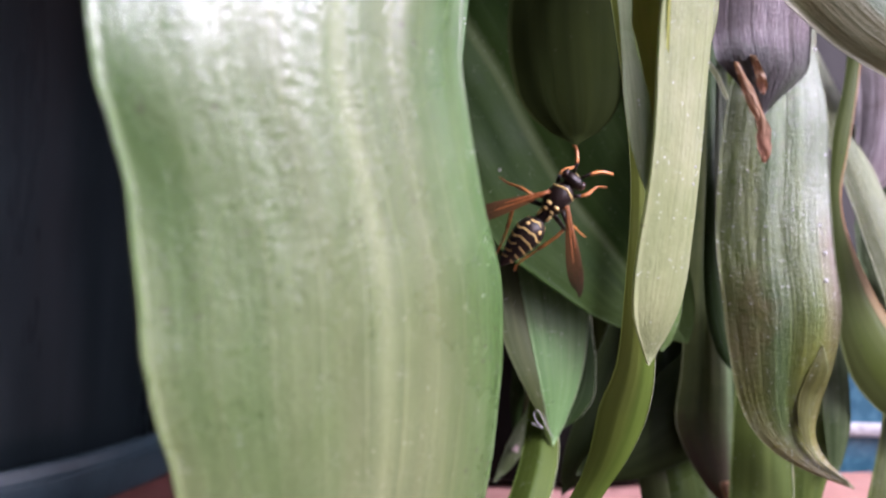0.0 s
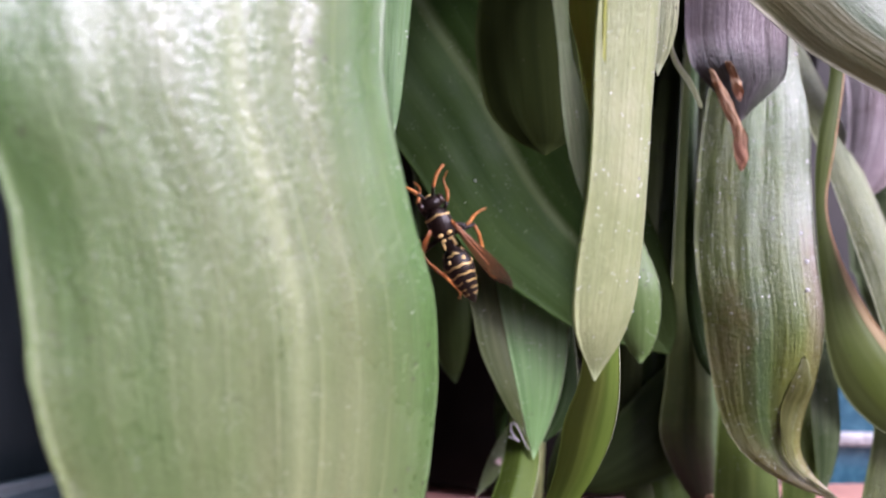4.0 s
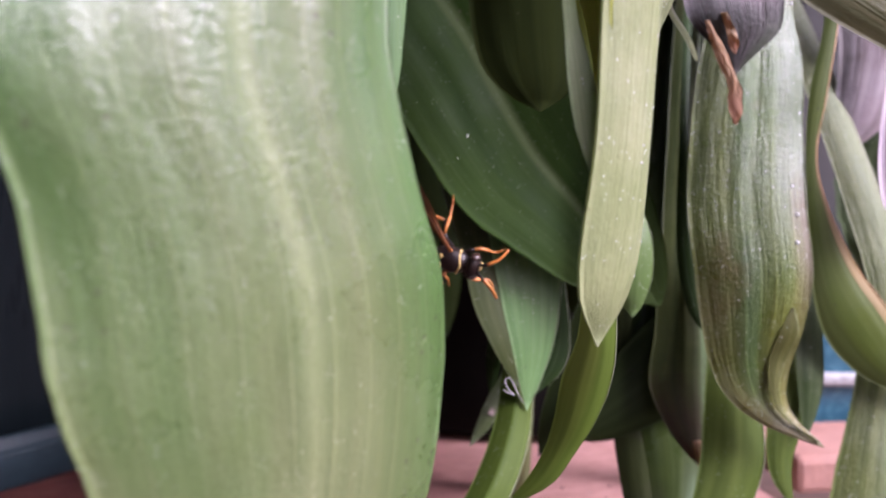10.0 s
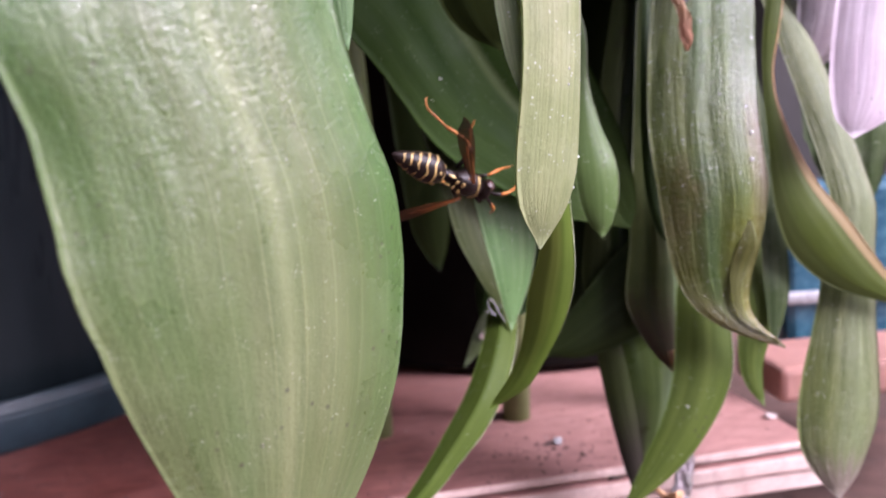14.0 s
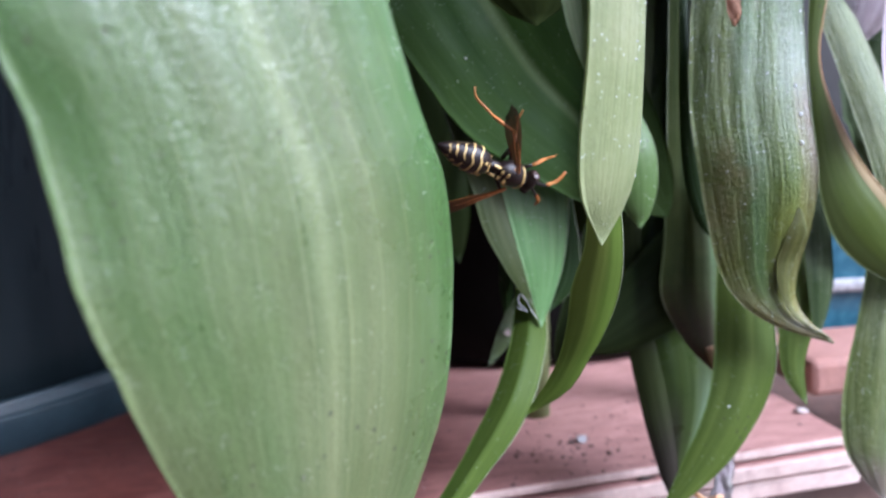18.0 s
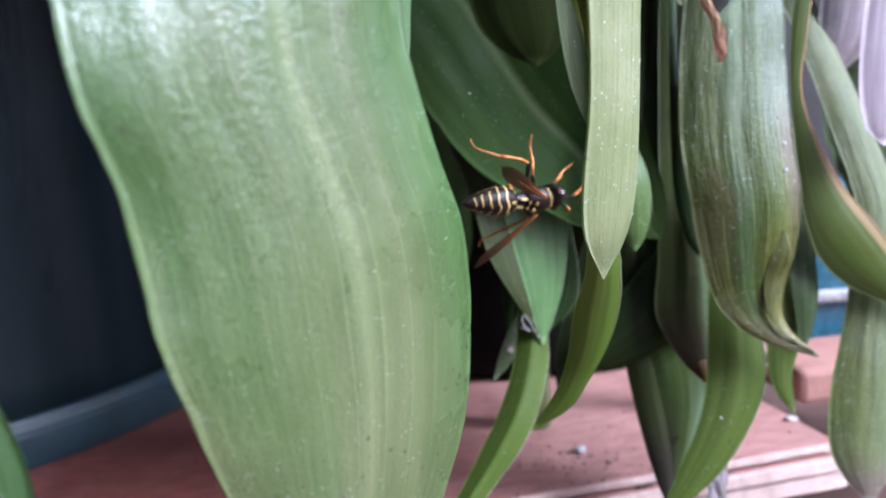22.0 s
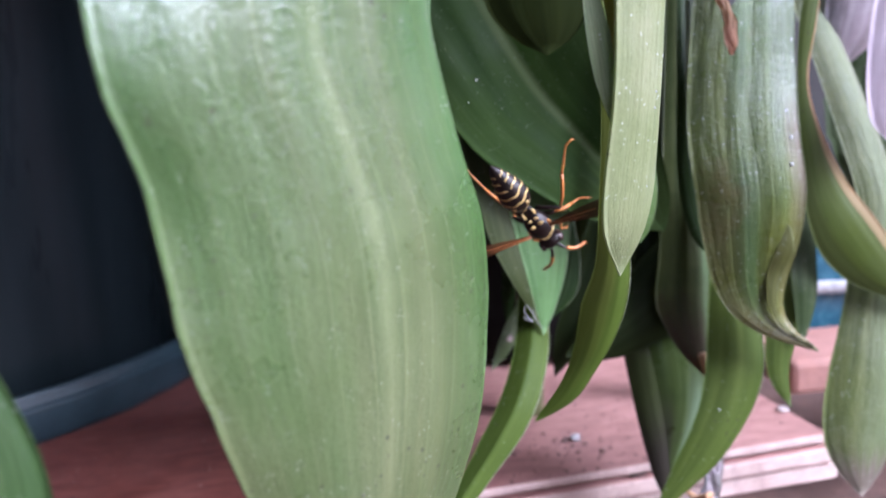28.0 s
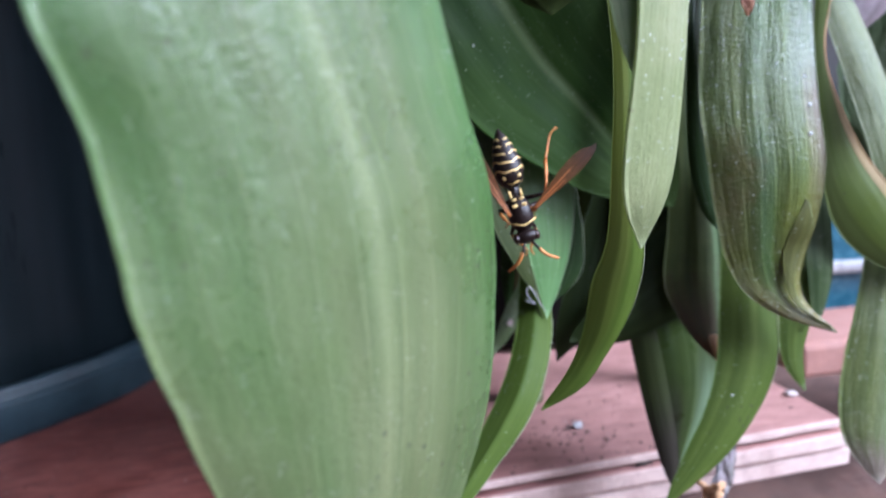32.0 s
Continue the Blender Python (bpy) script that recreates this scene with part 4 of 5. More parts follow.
right = plant(STEM_C, "wilting plant with faded, purple-stained drooping leaves")
faded = leaf(right, [(0.0541, 0.119, 0.1112, 5.5, 11, 4), (0.0522, 0.1175, 0.0973, 6.96, 12, 3), (0.0516, 0.1165, 0.0883, 8.45, 10, 2), (0.0506, 0.1152, 0.0767, 8.92, 5, 0), (0.0501, 0.1135, 0.0663, 8.74, -3, 0), (0.0507, 0.1123, 0.057, 8.5, -5, 0), (0.0506, 0.1123, 0.0494, 7.47, -2, 0), (0.0506, 0.113, 0.0433, 6.25, 5, -1), (0.0519, 0.1135, 0.0381, 4.93, 12, -3), (0.0551, 0.1135, 0.0342, 3.2, 9, -3), (0.0617, 0.113, 0.0303, 0.64, 0, 0)], FADED, "wide faded green leaf with a silvery bloom and curled tip", cup=0.2, groove=0.009, valley=0.06, wave=0.12, seed=17, stem=STEM_C, along=110, across=30, edges="r", edge=PALE)
leaf(faded, [(0.0558, 0.1108, 0.0520, 0.15, -2, 0), (0.0553, 0.1109, 0.0482, 1.3, 0, -2), (0.0541, 0.1118, 0.0442, 1.3, 6, -4), (0.0537, 0.1120, 0.04, 0.7, 8, -6), (0.0549, 0.1124, 0.0363, 0.55, 20, -20), (0.0576, 0.1127, 0.0333, 0.55, 20, -40), (0.0608, 0.1128, 0.0312, 0.13, 20, -40)], FOLDED, "yellowish margin folded over and twisted to the tip", cup=0.12, seed=39, along=60, across=14, edges="r", edge=PALE, edge_size=0.00016, name="leaf_fold")
leaf(right, [(0.0472, 0.1099, 0.1244, 8.09, 0, 0), (0.0469, 0.11, 0.1078, 7.59, 0, 0), (0.0465, 0.1105, 0.0988, 7.06, -4, -1), (0.0467, 0.11, 0.0941, 6.68, 0, 0), (0.0474, 0.11, 0.0916, 5.39, 0, 0), (0.0472, 0.11, 0.0891, 3.03, 0, 0), (0.047, 0.11, 0.0872, 1.16, 0, 0), (0.047, 0.11, 0.0859, 0.21, 0, 0)], WITHERED, "withered grey-purple leaf", cup=0.2, wave=0.12, blunt=0.006, along=110, seed=19, stem=STEM_C)
leaf(right, [(0.0423, 0.1085, 0.0931, 0.29, 0, 0), (0.0431, 0.1085, 0.0913, 0.53, 0, 0), (0.044, 0.1085, 0.0892, 0.74, 0, 0), (0.0448, 0.1085, 0.0872, 0.82, 0, 0), (0.0457, 0.1085, 0.0853, 0.74, 0, 0), (0.0462, 0.1085, 0.0837, 0.82, 0, 0), (0.0463, 0.1085, 0.0819, 0.94, 0, 0), (0.0464, 0.1085, 0.0801, 0.7, 0, 0), (0.0464, 0.1085, 0.0787, 0.16, 0, 0)], DRY, "dry orange-brown curled tip", cup=0.3, wave=0.6, crumple=0.0002, seed=20, along=70, across=10)
leaf(right, [(0.0447, 0.1085, 0.0941, 0.29, 0, 0), (0.0455, 0.1085, 0.0921, 0.49, 0, 0), (0.0461, 0.1085, 0.09, 0.65, 0, 0), (0.0463, 0.1085, 0.0886, 0.25, 0, 0)], DRY, "dry torn flake of a leaf tip", cup=0.3, wave=0.6, crumple=0.0003, seed=38, along=30, across=6)
leaf(right, [(0.045, 0.1, 0.1097, 7.78, 0, 67), (0.0518, 0.1, 0.1025, 7.12, 0, 58), (0.0577, 0.1, 0.0965, 5.96, 0, 48), (0.0643, 0.1, 0.0916, 5.31, 0, 39), (0.0707, 0.1, 0.0867, 3.77, 0, 37)], LIGHT, "light green arching leaf", cup=0.2, seed=21, stem=STEM_C)
leaf(right, [(0.0832, 0.1419, 0.1296, 8.57, 0, 0), (0.0846, 0.142, 0.1135, 8.19, 0, 0), (0.0855, 0.142, 0.1017, 7.87, 0, 0), (0.085, 0.142, 0.091, 6.8, 0, 0), (0.0824, 0.142, 0.0814, 5.03, 0, 0), (0.0783, 0.142, 0.0753, 0.86, 0, 0)], PURPLE, "faded purple-pink leaf", cup=0.2, seed=22, stem=STEM_C)
leaf(right, [(0.0939, 0.147, 0.0952, 7.76, 0, 0), (0.0919, 0.147, 0.0819, 8.59, 0, 0), (0.0894, 0.147, 0.0686, 8.87, 0, 0), (0.0896, 0.147, 0.0597, 7.65, 0, 0), (0.0906, 0.147, 0.052, 4.44, 0, 0), (0.0906, 0.147, 0.0431, 1.11, 0, 0)], BLOOMED, "pale silvery-green leaf", cup=0.2, wave=0.25, crumple=0.0005, groove=0.02, seed=23, stem=STEM_C)
leaf(right, [(0.0674, 0.124, 0.1047, 1.5, 0, 0), (0.0675, 0.124, 0.096, 1.06, 0, -13), (0.0656, 0.124, 0.0846, 1.48, 0, 18), (0.0646, 0.124, 0.0743, 0.96, 0, 29), (0.0658, 0.124, 0.0652, 2.16, 0, 49), (0.0684, 0.124, 0.055, 4.18, 0, 40), (0.0728, 0.124, 0.0467, 5.53, 0, 30), (0.0794, 0.124, 0.0388, 4.63, 0, 16), (0.0886, 0.124, 0.0329, 0.96, 0, 14)], EDGED, "olive leaf with a dry brown edge", cup=0.15, wave=0.1, seed=24, stem=STEM_C, along=90, edges="r", edge=DRY, edge_size=0.00026)
pointed = leaf(right, [(0.0519, 0.1235, 0.0559, 2.78, -1, -5), (0.0513, 0.1218, 0.0468, 3.71, -1, -5), (0.0507, 0.1202, 0.0377, 4.45, -1, -5), (0.0504, 0.1192, 0.0322, 4.73, -1, -5), (0.0499, 0.1182, 0.0268, 4.96, -1, -5), (0.0483, 0.1172, 0.0214, 4.78, -1, -5), (0.0455, 0.1163, 0.0162, 4.27, -1, -5), (0.0417, 0.1154, 0.011, 3.53, -1, -5), (0.0377, 0.1147, 0.0067, 1.99, -1, -5), (0.034, 0.114, 0.0031, 0.37, -1, -5)], OLIVE, "long green leaf ending in a fine point", cup=0.12, fold=0.12, seed=25, along=90, edges="r", stem=STEM_C)
leaf(right, [(0.0626, 0.128, 0.0369, 3.46, -1, -5), (0.0619, 0.1266, 0.0291, 2.92, -1, -5), (0.0609, 0.1258, 0.0243, 2.17, -1, -5), (0.061, 0.1251, 0.0204, 1.58, -1, -5), (0.0625, 0.1243, 0.0162, 0.49, -1, -5)], OLIVE, "small green leaf with a torn tip", cup=0.15, seed=26, stem=STEM_C)
leaf(right, [(0.0666, 0.1291, 0.0543, 2.43, -1, -5), (0.0663, 0.1274, 0.0447, 2.29, -1, -5), (0.066, 0.126, 0.037, 2.14, -1, -5), (0.0652, 0.125, 0.0313, 1.17, -1, -5), (0.0645, 0.1243, 0.0277, 0.34, -1, -5)], BLOOMED, "leaf margin flecked with white", cup=0.15, seed=27, stem=STEM_C)
leaf(right, [(0.045, 0.1295, 0.058, 3.15, -1, -5), (0.0448, 0.1283, 0.0514, 3.78, -1, -5), (0.0445, 0.1271, 0.0447, 4.41, -1, -5), (0.0437, 0.1257, 0.0371, 4.9, -1, -5), (0.0445, 0.1246, 0.0313, 3.83, -1, -5), (0.0457, 0.1238, 0.0269, 2.23, -1, -5), (0.0472, 0.1231, 0.0232, 0.29, -1, -5)], DUSKY, "dusky leaf with a brown tip and pale margin", cup=0.25, seed=28, edges="r", edge=PALE, edge_size=0.00015, stem=STEM_C)
leaf(right, [(0.0412, 0.1339, 0.0376, 5.66, -1, -5), (0.0425, 0.1324, 0.0293, 6.18, -1, -5), (0.0433, 0.1313, 0.0231, 6.8, -1, -5), (0.0433, 0.1302, 0.017, 6.02, -1, -5), (0.0424, 0.1291, 0.011, 4.32, -1, -5), (0.0409, 0.128, 0.005, 2.06, -1, -5), (0.0396, 0.1271, 0.0001, 0.41, -1, -5)], SPLIT, "green leaf with a highlight put into one whitish side and a dark withered side", cup=0.2, seed=29, stem=STEM_C)
leaf(right, [(0.035, 0.1334, 0.0424, 2.55, -1, -5), (0.0358, 0.1315, 0.0323, 2.44, -1, -5), (0.037, 0.1297, 0.0221, 2.65, -1, -5), (0.0382, 0.1278, 0.012, 2.34, -1, -5), (0.0391, 0.1263, 0.0038, 1.53, -1, -5), (0.0392, 0.1255, -0.0004, 0.41, -1, -5)], DARK, "dark purple-green leaf", cup=0.2, seed=30, stem=STEM_C)
leaf(right, [(0.0819, 0.1307, 0.0528, 3.95, -1, -5), (0.0803, 0.129, 0.0432, 4.69, -1, -5), (0.0793, 0.1276, 0.0355, 4.94, -1, -5), (0.0778, 0.1262, 0.0278, 5.78, -1, -5), (0.0765, 0.1249, 0.0201, 6.92, -1, -5), (0.0752, 0.1236, 0.0134, 7.11, -1, -5), (0.074, 0.1226, 0.0076, 5.78, -1, -5), (0.0739, 0.1216, 0.0023, 2.96, -1, -5), (0.0739, 0.1211, -0.0007, 0.74, -1, -5)], MARKED, "pale green leaf with a withered tip", cup=0.2, seed=31, stem=STEM_C)
leaf(right, [(0.043, 0.121, 0.0764, 0.73, 0, 0), (0.0429, 0.121, 0.0663, 1, 0, 0), (0.0436, 0.121, 0.0572, 1.41, 0, 0), (0.0453, 0.121, 0.0499, 1.37, 0, 0), (0.0465, 0.121, 0.0467, 0.41, 0, 0)], GREEN, "grey-green leaf sliver", cup=0.2, seed=32, stem=STEM_C)
leaf(right, [(0.0854, 0.1227, 0.1031, 6.18, 1, -4), (0.0827, 0.121, 0.0891, 7.13, 1, -4), (0.0809, 0.12, 0.0797, 7.32, 1, -4), (0.0795, 0.119, 0.0713, 6.84, 1, -4), (0.0774, 0.1184, 0.0662, 4.28, 1, -4), (0.0758, 0.118, 0.0634, 0.95, 1, -4)], PETAL, "pale lilac-pink petal-like leaf", cup=0.2, seed=33, stem=STEM_C)
leaf(right, [(0.0353, 0.105, 0.0966, 0.32, 0, 30), (0.0363, 0.105, 0.0934, 0.35, 0, 27), (0.0382, 0.105, 0.0904, 0.37, 0, 32), (0.0398, 0.105, 0.0869, 0.25, 0, 39)], PALE, "thin whitish blade", cup=0.2, seed=34, across=6, along=24)
leaf(right, [(0.0477, 0.1196, 0.015, 0.57, -1, -5), (0.0463, 0.1187, 0.01, 1.38, -1, -5), (0.0451, 0.1179, 0.0054, 1.53, -1, -5), (0.0433, 0.1169, -0.0001, 1.43, -1, -5)], PURPLE, "withered purple-grey leaf end", cup=0.3, wave=0.6, crumple=0.0006, seed=35, across=12, along=40)
leaf(right, [(0.0429, 0.1168, 0.0051, 2.27, -1, -5), (0.0429, 0.1164, 0.0028, 1.51, -1, -5), (0.0425, 0.1159, -0, 0.95, -1, -5)], DRY, "split dry brown tip", cup=0.4, wave=0.9, crumple=0.0009, seed=36, across=10, along=30)
leaf(right, [(0.0462, 0.1226, 0.0284, 1.2, -1, -5), (0.0463, 0.1220, 0.0265, 0.95, -1, -5), (0.0464, 0.1212, 0.0237, 0.29, -1, -5)], DRY, "dry orange-brown tip", cup=0.25, seed=37, across=10, along=24, open_base=False)

shade_whorl(middle, STEM_B, ((150, 0.12, 0.02), (40, 0.12, 0.01), (95, 0.13, 0.02), (185, 0.1, 0.01), (300, 0.1, 0.0)), 50)
shade_whorl(right, STEM_C, ((60, 0.12, 0.02), (120, 0.12, 0.02), (10, 0.1, 0.01), (170, 0.1, 0.01), (299, 0.165, 0.0)), 60)


def dew(ob, side, first, last, count, size, seed):
    """Drops of water that cling along one margin of a leaf, between two parts of its length."""
    rng = random.Random(seed)
    me = ob.data
    uv = me.uv_layers[0].data
    spots = {}
    for loop in me.loops:
        u, v = uv[loop.index].uv
        spots.setdefault(loop.vertex_index, (u, v))
    top = max(v for u, v in spots.values())
    low = min(v for u, v in spots.values())
    near = [k for k, (u, v) in spots.items() if abs(u - side) < 0.09 and first < (v - low) / (top - low) < last]
    for k in rng.sample(near, count):
        r = size * rng.uniform(0.5, 1.2)
        part("dew_drop", ball(me.vertices[k].co + Vector((0, -0.4 * r, 0)), (r, 0.75 * r, r), 6), WATER, ob, "whitish dew drop with its sparkle put into the colour")


dew(strip, 1.0, 0.72, 0.985, 30, 0.00014, 5)
dew(strip, 0.5, 0.72, 0.96, 26, 0.00009, 15)
dew(strip, 0.68, 0.78, 0.96, 16, 0.00008, 16)
dew(faded, 1.0, 0.4, 0.8, 10, 0.0003, 6)
dew(pointed, 0.5, 0.85, 0.9, 2, 0.00026, 7)
dew(perch, 0.25, 0.7, 0.97, 8, 0.00013, 8)


# ---- small things ----
def litter():
    rng = random.Random(11)
    bm = bmesh.new()
    for k in range(150):
        x = rng.uniform(0.008, 0.055) if k < 90 else rng.uniform(-0.09, 0.075)
        y = 0.1335 + (x - 0.0048) * 0.164 + (rng.random() ** 1.5) * 0.04 + 0.001
        r = rng.uniform(0.00008, 0.0003) * rng.choice((0.7, 1.0, 1.3))
        made = bmesh.ops.create_icosphere(bm, subdivisions=1, radius=r)["verts"]
        for v in made:
            v.co = Vector((x, y, 0.4 * r)) + Vector((v.co.x * rng.uniform(0.7, 1.5), v.co.y * rng.uniform(0.7, 1.5), v.co.z * 0.7))
    for k in range(46):
        x, y, r = rng.gauss(0.0255, 0.006), rng.gauss(0.150, 0.0035), rng.uniform(0.00015, 0.00042)
        made = bmesh.ops.create_icosphere(bm, subdivisions=1, radius=r)["verts"]
        long, turn = rng.uniform(0.7, 2.0), rng.uniform(0, 3)
        for v in made:
            u = Vector((v.co.x * long, v.co.y * 0.7, v.co.z * 0.7))
            v.co = Vector((x, max(y, 0.1345 + (x - 0.0048) * 0.164 + 0.002), 0.4 * r)) + Matrix.Rotation(turn, 3, "Z") @ u
    for k in range(80):
        x = rng.uniform(-0.14, 0.0)
        y, r = 0.1335 + (x - 0.0048) * 0.164 + 0.002 + 0.05 * rng.random(), rng.uniform(0.0001, 0.0003)
        made = bmesh.ops.create_icosphere(bm, subdivisions=1, radius=r)["verts"]
        for v in made:
            v.co = Vector((x, y, 0.4 * r)) + Vector((v.co.x * rng.uniform(0.7, 1.5), v.co.y, v.co.z * 0.7))
    tagged(part("dirt_specks", bm, DIRT), "scattered dark specks of dirt on the boards", "dirt", kind="stuff")
    bm = bmesh.new()
    for k in range(60):
        x = rng.uniform(-0.14, 0.07)
        y, r = 0.1335 + (x - 0.0048) * 0.164 + 0.002 + 0.05 * rng.random(), rng.uniform(0.00008, 0.0002)
        made = bmesh.ops.create_icosphere(bm, subdivisions=1, radius=r)["verts"]
        for v in made:
            v.co = Vector((x, y, 0.4 * r)) + Vector((v.co.x * 1.3, v.co.y, v.co.z * 0.7))
    tagged(part("pale_dust", bm, CRUMB), "scattered pale grains of dust on the boards", "dust", kind="stuff")
    bm = bmesh.new()
    bmesh.ops.create_icosphere(bm, subdivisions=3, radius=0.0011)
    for v in bm.verts:
        v.co *= 1 + 0.5 * noise.noise(v.co * 1500)
        v.co.z = max(v.co.z * 0.8, -0.0006)
    crumb = part("crumb", bm, CRUMB)
    crumb.location = (0.028, 0.1537, 0.0006)
    tagged(crumb, "small pale grey crumb lying on the red board", "crumb")
    curl = spline([(0.0162, 0.1110, 0.0385), (0.0153, 0.1111, 0.0402), (0.0147, 0.1112, 0.0416), (0.0141, 0.1113, 0.0424), (0.0136, 0.1113, 0.0419), (0.0139, 0.1112, 0.0408), (0.0148, 0.1111, 0.0398), (0.0132, 0.1113, 0.0405)], 40)
    bm = bmesh.new()
    bmesh.ops.create_grid(bm, x_segments=10, y_segments=10, size=0.00055)
    for v in bm.verts:
        v.co = Vector((v.co.x * 1.3, 0.0005 * noise.noise(v.co * 900), v.co.y)) * (1 + 0.5 * noise.noise(v.co * 700 + Vector((3, 1, 2))))
    bmesh.ops.solidify(bm, geom=bm.faces[:], thickness=0.0001)
    flake = part("papery_flake", bm, FLAKE)
    flake.matrix_world = pose(0.0127, 0.1283, 0.0322, 10, 40, 15)
    tagged(flake, "pale papery scrap caught among the leaves", "scrap")
    bm = bmesh.new()
    bmesh.ops.create_icosphere(bm, subdivisions=3, radius=0.0010)
    for v in bm.verts:
        v.co = Vector((v.co.x * 1.5, v.co.y * 0.8, max(v.co.z * 0.7, -0.0005))) * (1 + 0.45 * noise.noise(v.co * 900))
    shed = part("shed_petal", bm, FLAKE)
    shed.location = (0.0775, 0.1600, 0.0005)
    tagged(shed, "crumpled translucent grey scrap lying on the boards", "scrap")
    twist = spline([(-0.0016, 0, 0.0003), (-0.0008, -0.0003, 0.0008), (0.0002, 0, 0.0004), (0.0010, 0.0003, 0.0007), (0.0017, 0, 0.0002)], 24)
    curled = part("dry_curl", tube(twist, 0.00034, 8, 0.5), DIRT)
    curled.location = (0.0378, 0.1386, -0.0025)
    tagged(curled, "small dark curled bit of dry leaf on a board edge", "scrap")
    tagged(part("thread", tube(curl, 0.000055, 6), THREAD), "white curled thread caught on a leaf", "thread")


litter()

# ---- wasp ----
def wasp():
    ob = thing("wasp", pose(0, 0, 0), "black and yellow paper wasp with orange legs, crawling on a leaf", "wasp")
    mm = 0.00104
    head = part("head", ball((0, 6.2 * mm, -0.1 * mm), (1.75 * mm, 1.0 * mm, 1.45 * mm)), SHELL, ob)
    for s in (-1, 1):
        part("eye", ball((s * 1.35 * mm, 6.3 * mm, 0.1 * mm), (0.5 * mm, 0.75 * mm, 1.0 * mm), 8), EYE_, head)
        pts = spline([(s * 0.5 * mm, 6.9 * mm, 0.5 * mm), (s * 1.0 * mm, 8.0 * mm, 0.9 * mm), (s * 2.1 * mm, 9.4 * mm, 0.5 * mm), (s * 3.5 * mm, 10.2 * mm, -0.4 * mm)], 16)
        feeler = part("antenna", tube(pts[:6], 0.2 * mm, 8), SHELL, ob, "black antenna base")
        part("antenna_tip", tube(pts[5:], 0.25 * mm, 8, 0.75), ORANGE, feeler, "orange antenna tip")
    part("face_plate", ball((0, 6.95 * mm, -0.5 * mm), (0.7 * mm, 0.35 * mm, 0.6 * mm), 8), YELLOW, head)
    thorax = part("thorax", ball((0, 3.1 * mm, 0), (1.75 * mm, 2.6 * mm, 1.75 * mm), 14), SHELL, ob)
    collar = [(1.62 * mm * math.sin(q), (4.75 - 0.55 * abs(math.sin(q))) * mm, 1.3 * mm * math.cos(q) + 0.1 * mm) for q in np.linspace(-1.9, 1.9, 25)]
    part("collar_stripe", tube(collar, 0.14 * mm, 6), YELLOW, thorax)
    for s in (-1, 1):
        part("back_spot", ball((s * 0.62 * mm, 2.0 * mm, 1.55 * mm), (0.42 * mm, 0.26 * mm, 0.16 * mm), 6), YELLOW, thorax)
        part("back_spot", ball((s * 0.5 * mm, 1.15 * mm, 1.22 * mm), (0.36 * mm, 0.2 * mm, 0.14 * mm), 6), YELLOW, thorax)
        part("side_stripe", ball((s * 0.75 * mm, 0.35 * mm, 0.7 * mm), (0.2 * mm, 0.6 * mm, 0.25 * mm), 6), YELLOW, thorax)
        part("shoulder_spot", ball((s * 1.5 * mm, 2.9 * mm, 0.8 * mm), (0.2 * mm, 0.4 * mm, 0.25 * mm), 6), ORANGE, thorax)
    part("waist", tube([(0, 1.2 * mm, -0.1 * mm), (0, 0.2 * mm, -0.1 * mm), (0, -0.5 * mm, -0.1 * mm), (0, -1.0 * mm, -0.1 * mm)], 0.95 * mm, 10, 0.7), SHELL, ob)
    shape = [(0.5, -0.4), (1.1, -0.8), (1.65, -1.5), (1.95, -2.4), (2.0, -3.3), (1.82, -4.4), (1.5, -5.6), (1.12, -6.7), (0.7, -7.7), (0.3, -8.4), (0.0, -8.7)]
    turn = Matrix.Rotation(radians(90), 4, "X")

    def girth(y):
        return float(np.interp(-y, [-p[1] for p in shape], [p[0] for p in shape])) * mm

    me = lathe([(r * mm, -y * mm) for r, y in shape], 28)
    me.transform(turn)
    gaster = part("abdomen", me, SHELL, ob)
    for y, wide in ((-1.15, 0.12), (-2.75, 0.17), (-4.0, 0.15), (-5.15, 0.14), (-6.2, 0.13), (-7.1, 0.12)):
        wide *= 0.8
        ring = [(girth(y + d) * 1.025 + 0.00001, -(y + d) * mm) for d in (wide, wide * 0.4, -wide * 0.4, -wide)]
        band = lathe(ring, 28)
        band.transform(turn)
        for v in band.vertices:
            q = math.atan2(v.co.x, v.co.z)
            v.co.y += mm * (0.2 * math.cos(3 * q) + 0.1 * math.cos(7 * q + y) + 0.06 * noise.noise((q * 3, y, 1.0)))
        part("yellow_band", band, YELLOW, gaster)
    for s in (-1, 1):
        part("yellow_spot", ball((s * 0.95 * mm, -1.9 * mm, 1.42 * mm), (0.34 * mm, 0.3 * mm, 0.2 * mm), 6), YELLOW, gaster)
    # folded wings held apart, narrow at the root and broad and smoky at the end
    wings = []
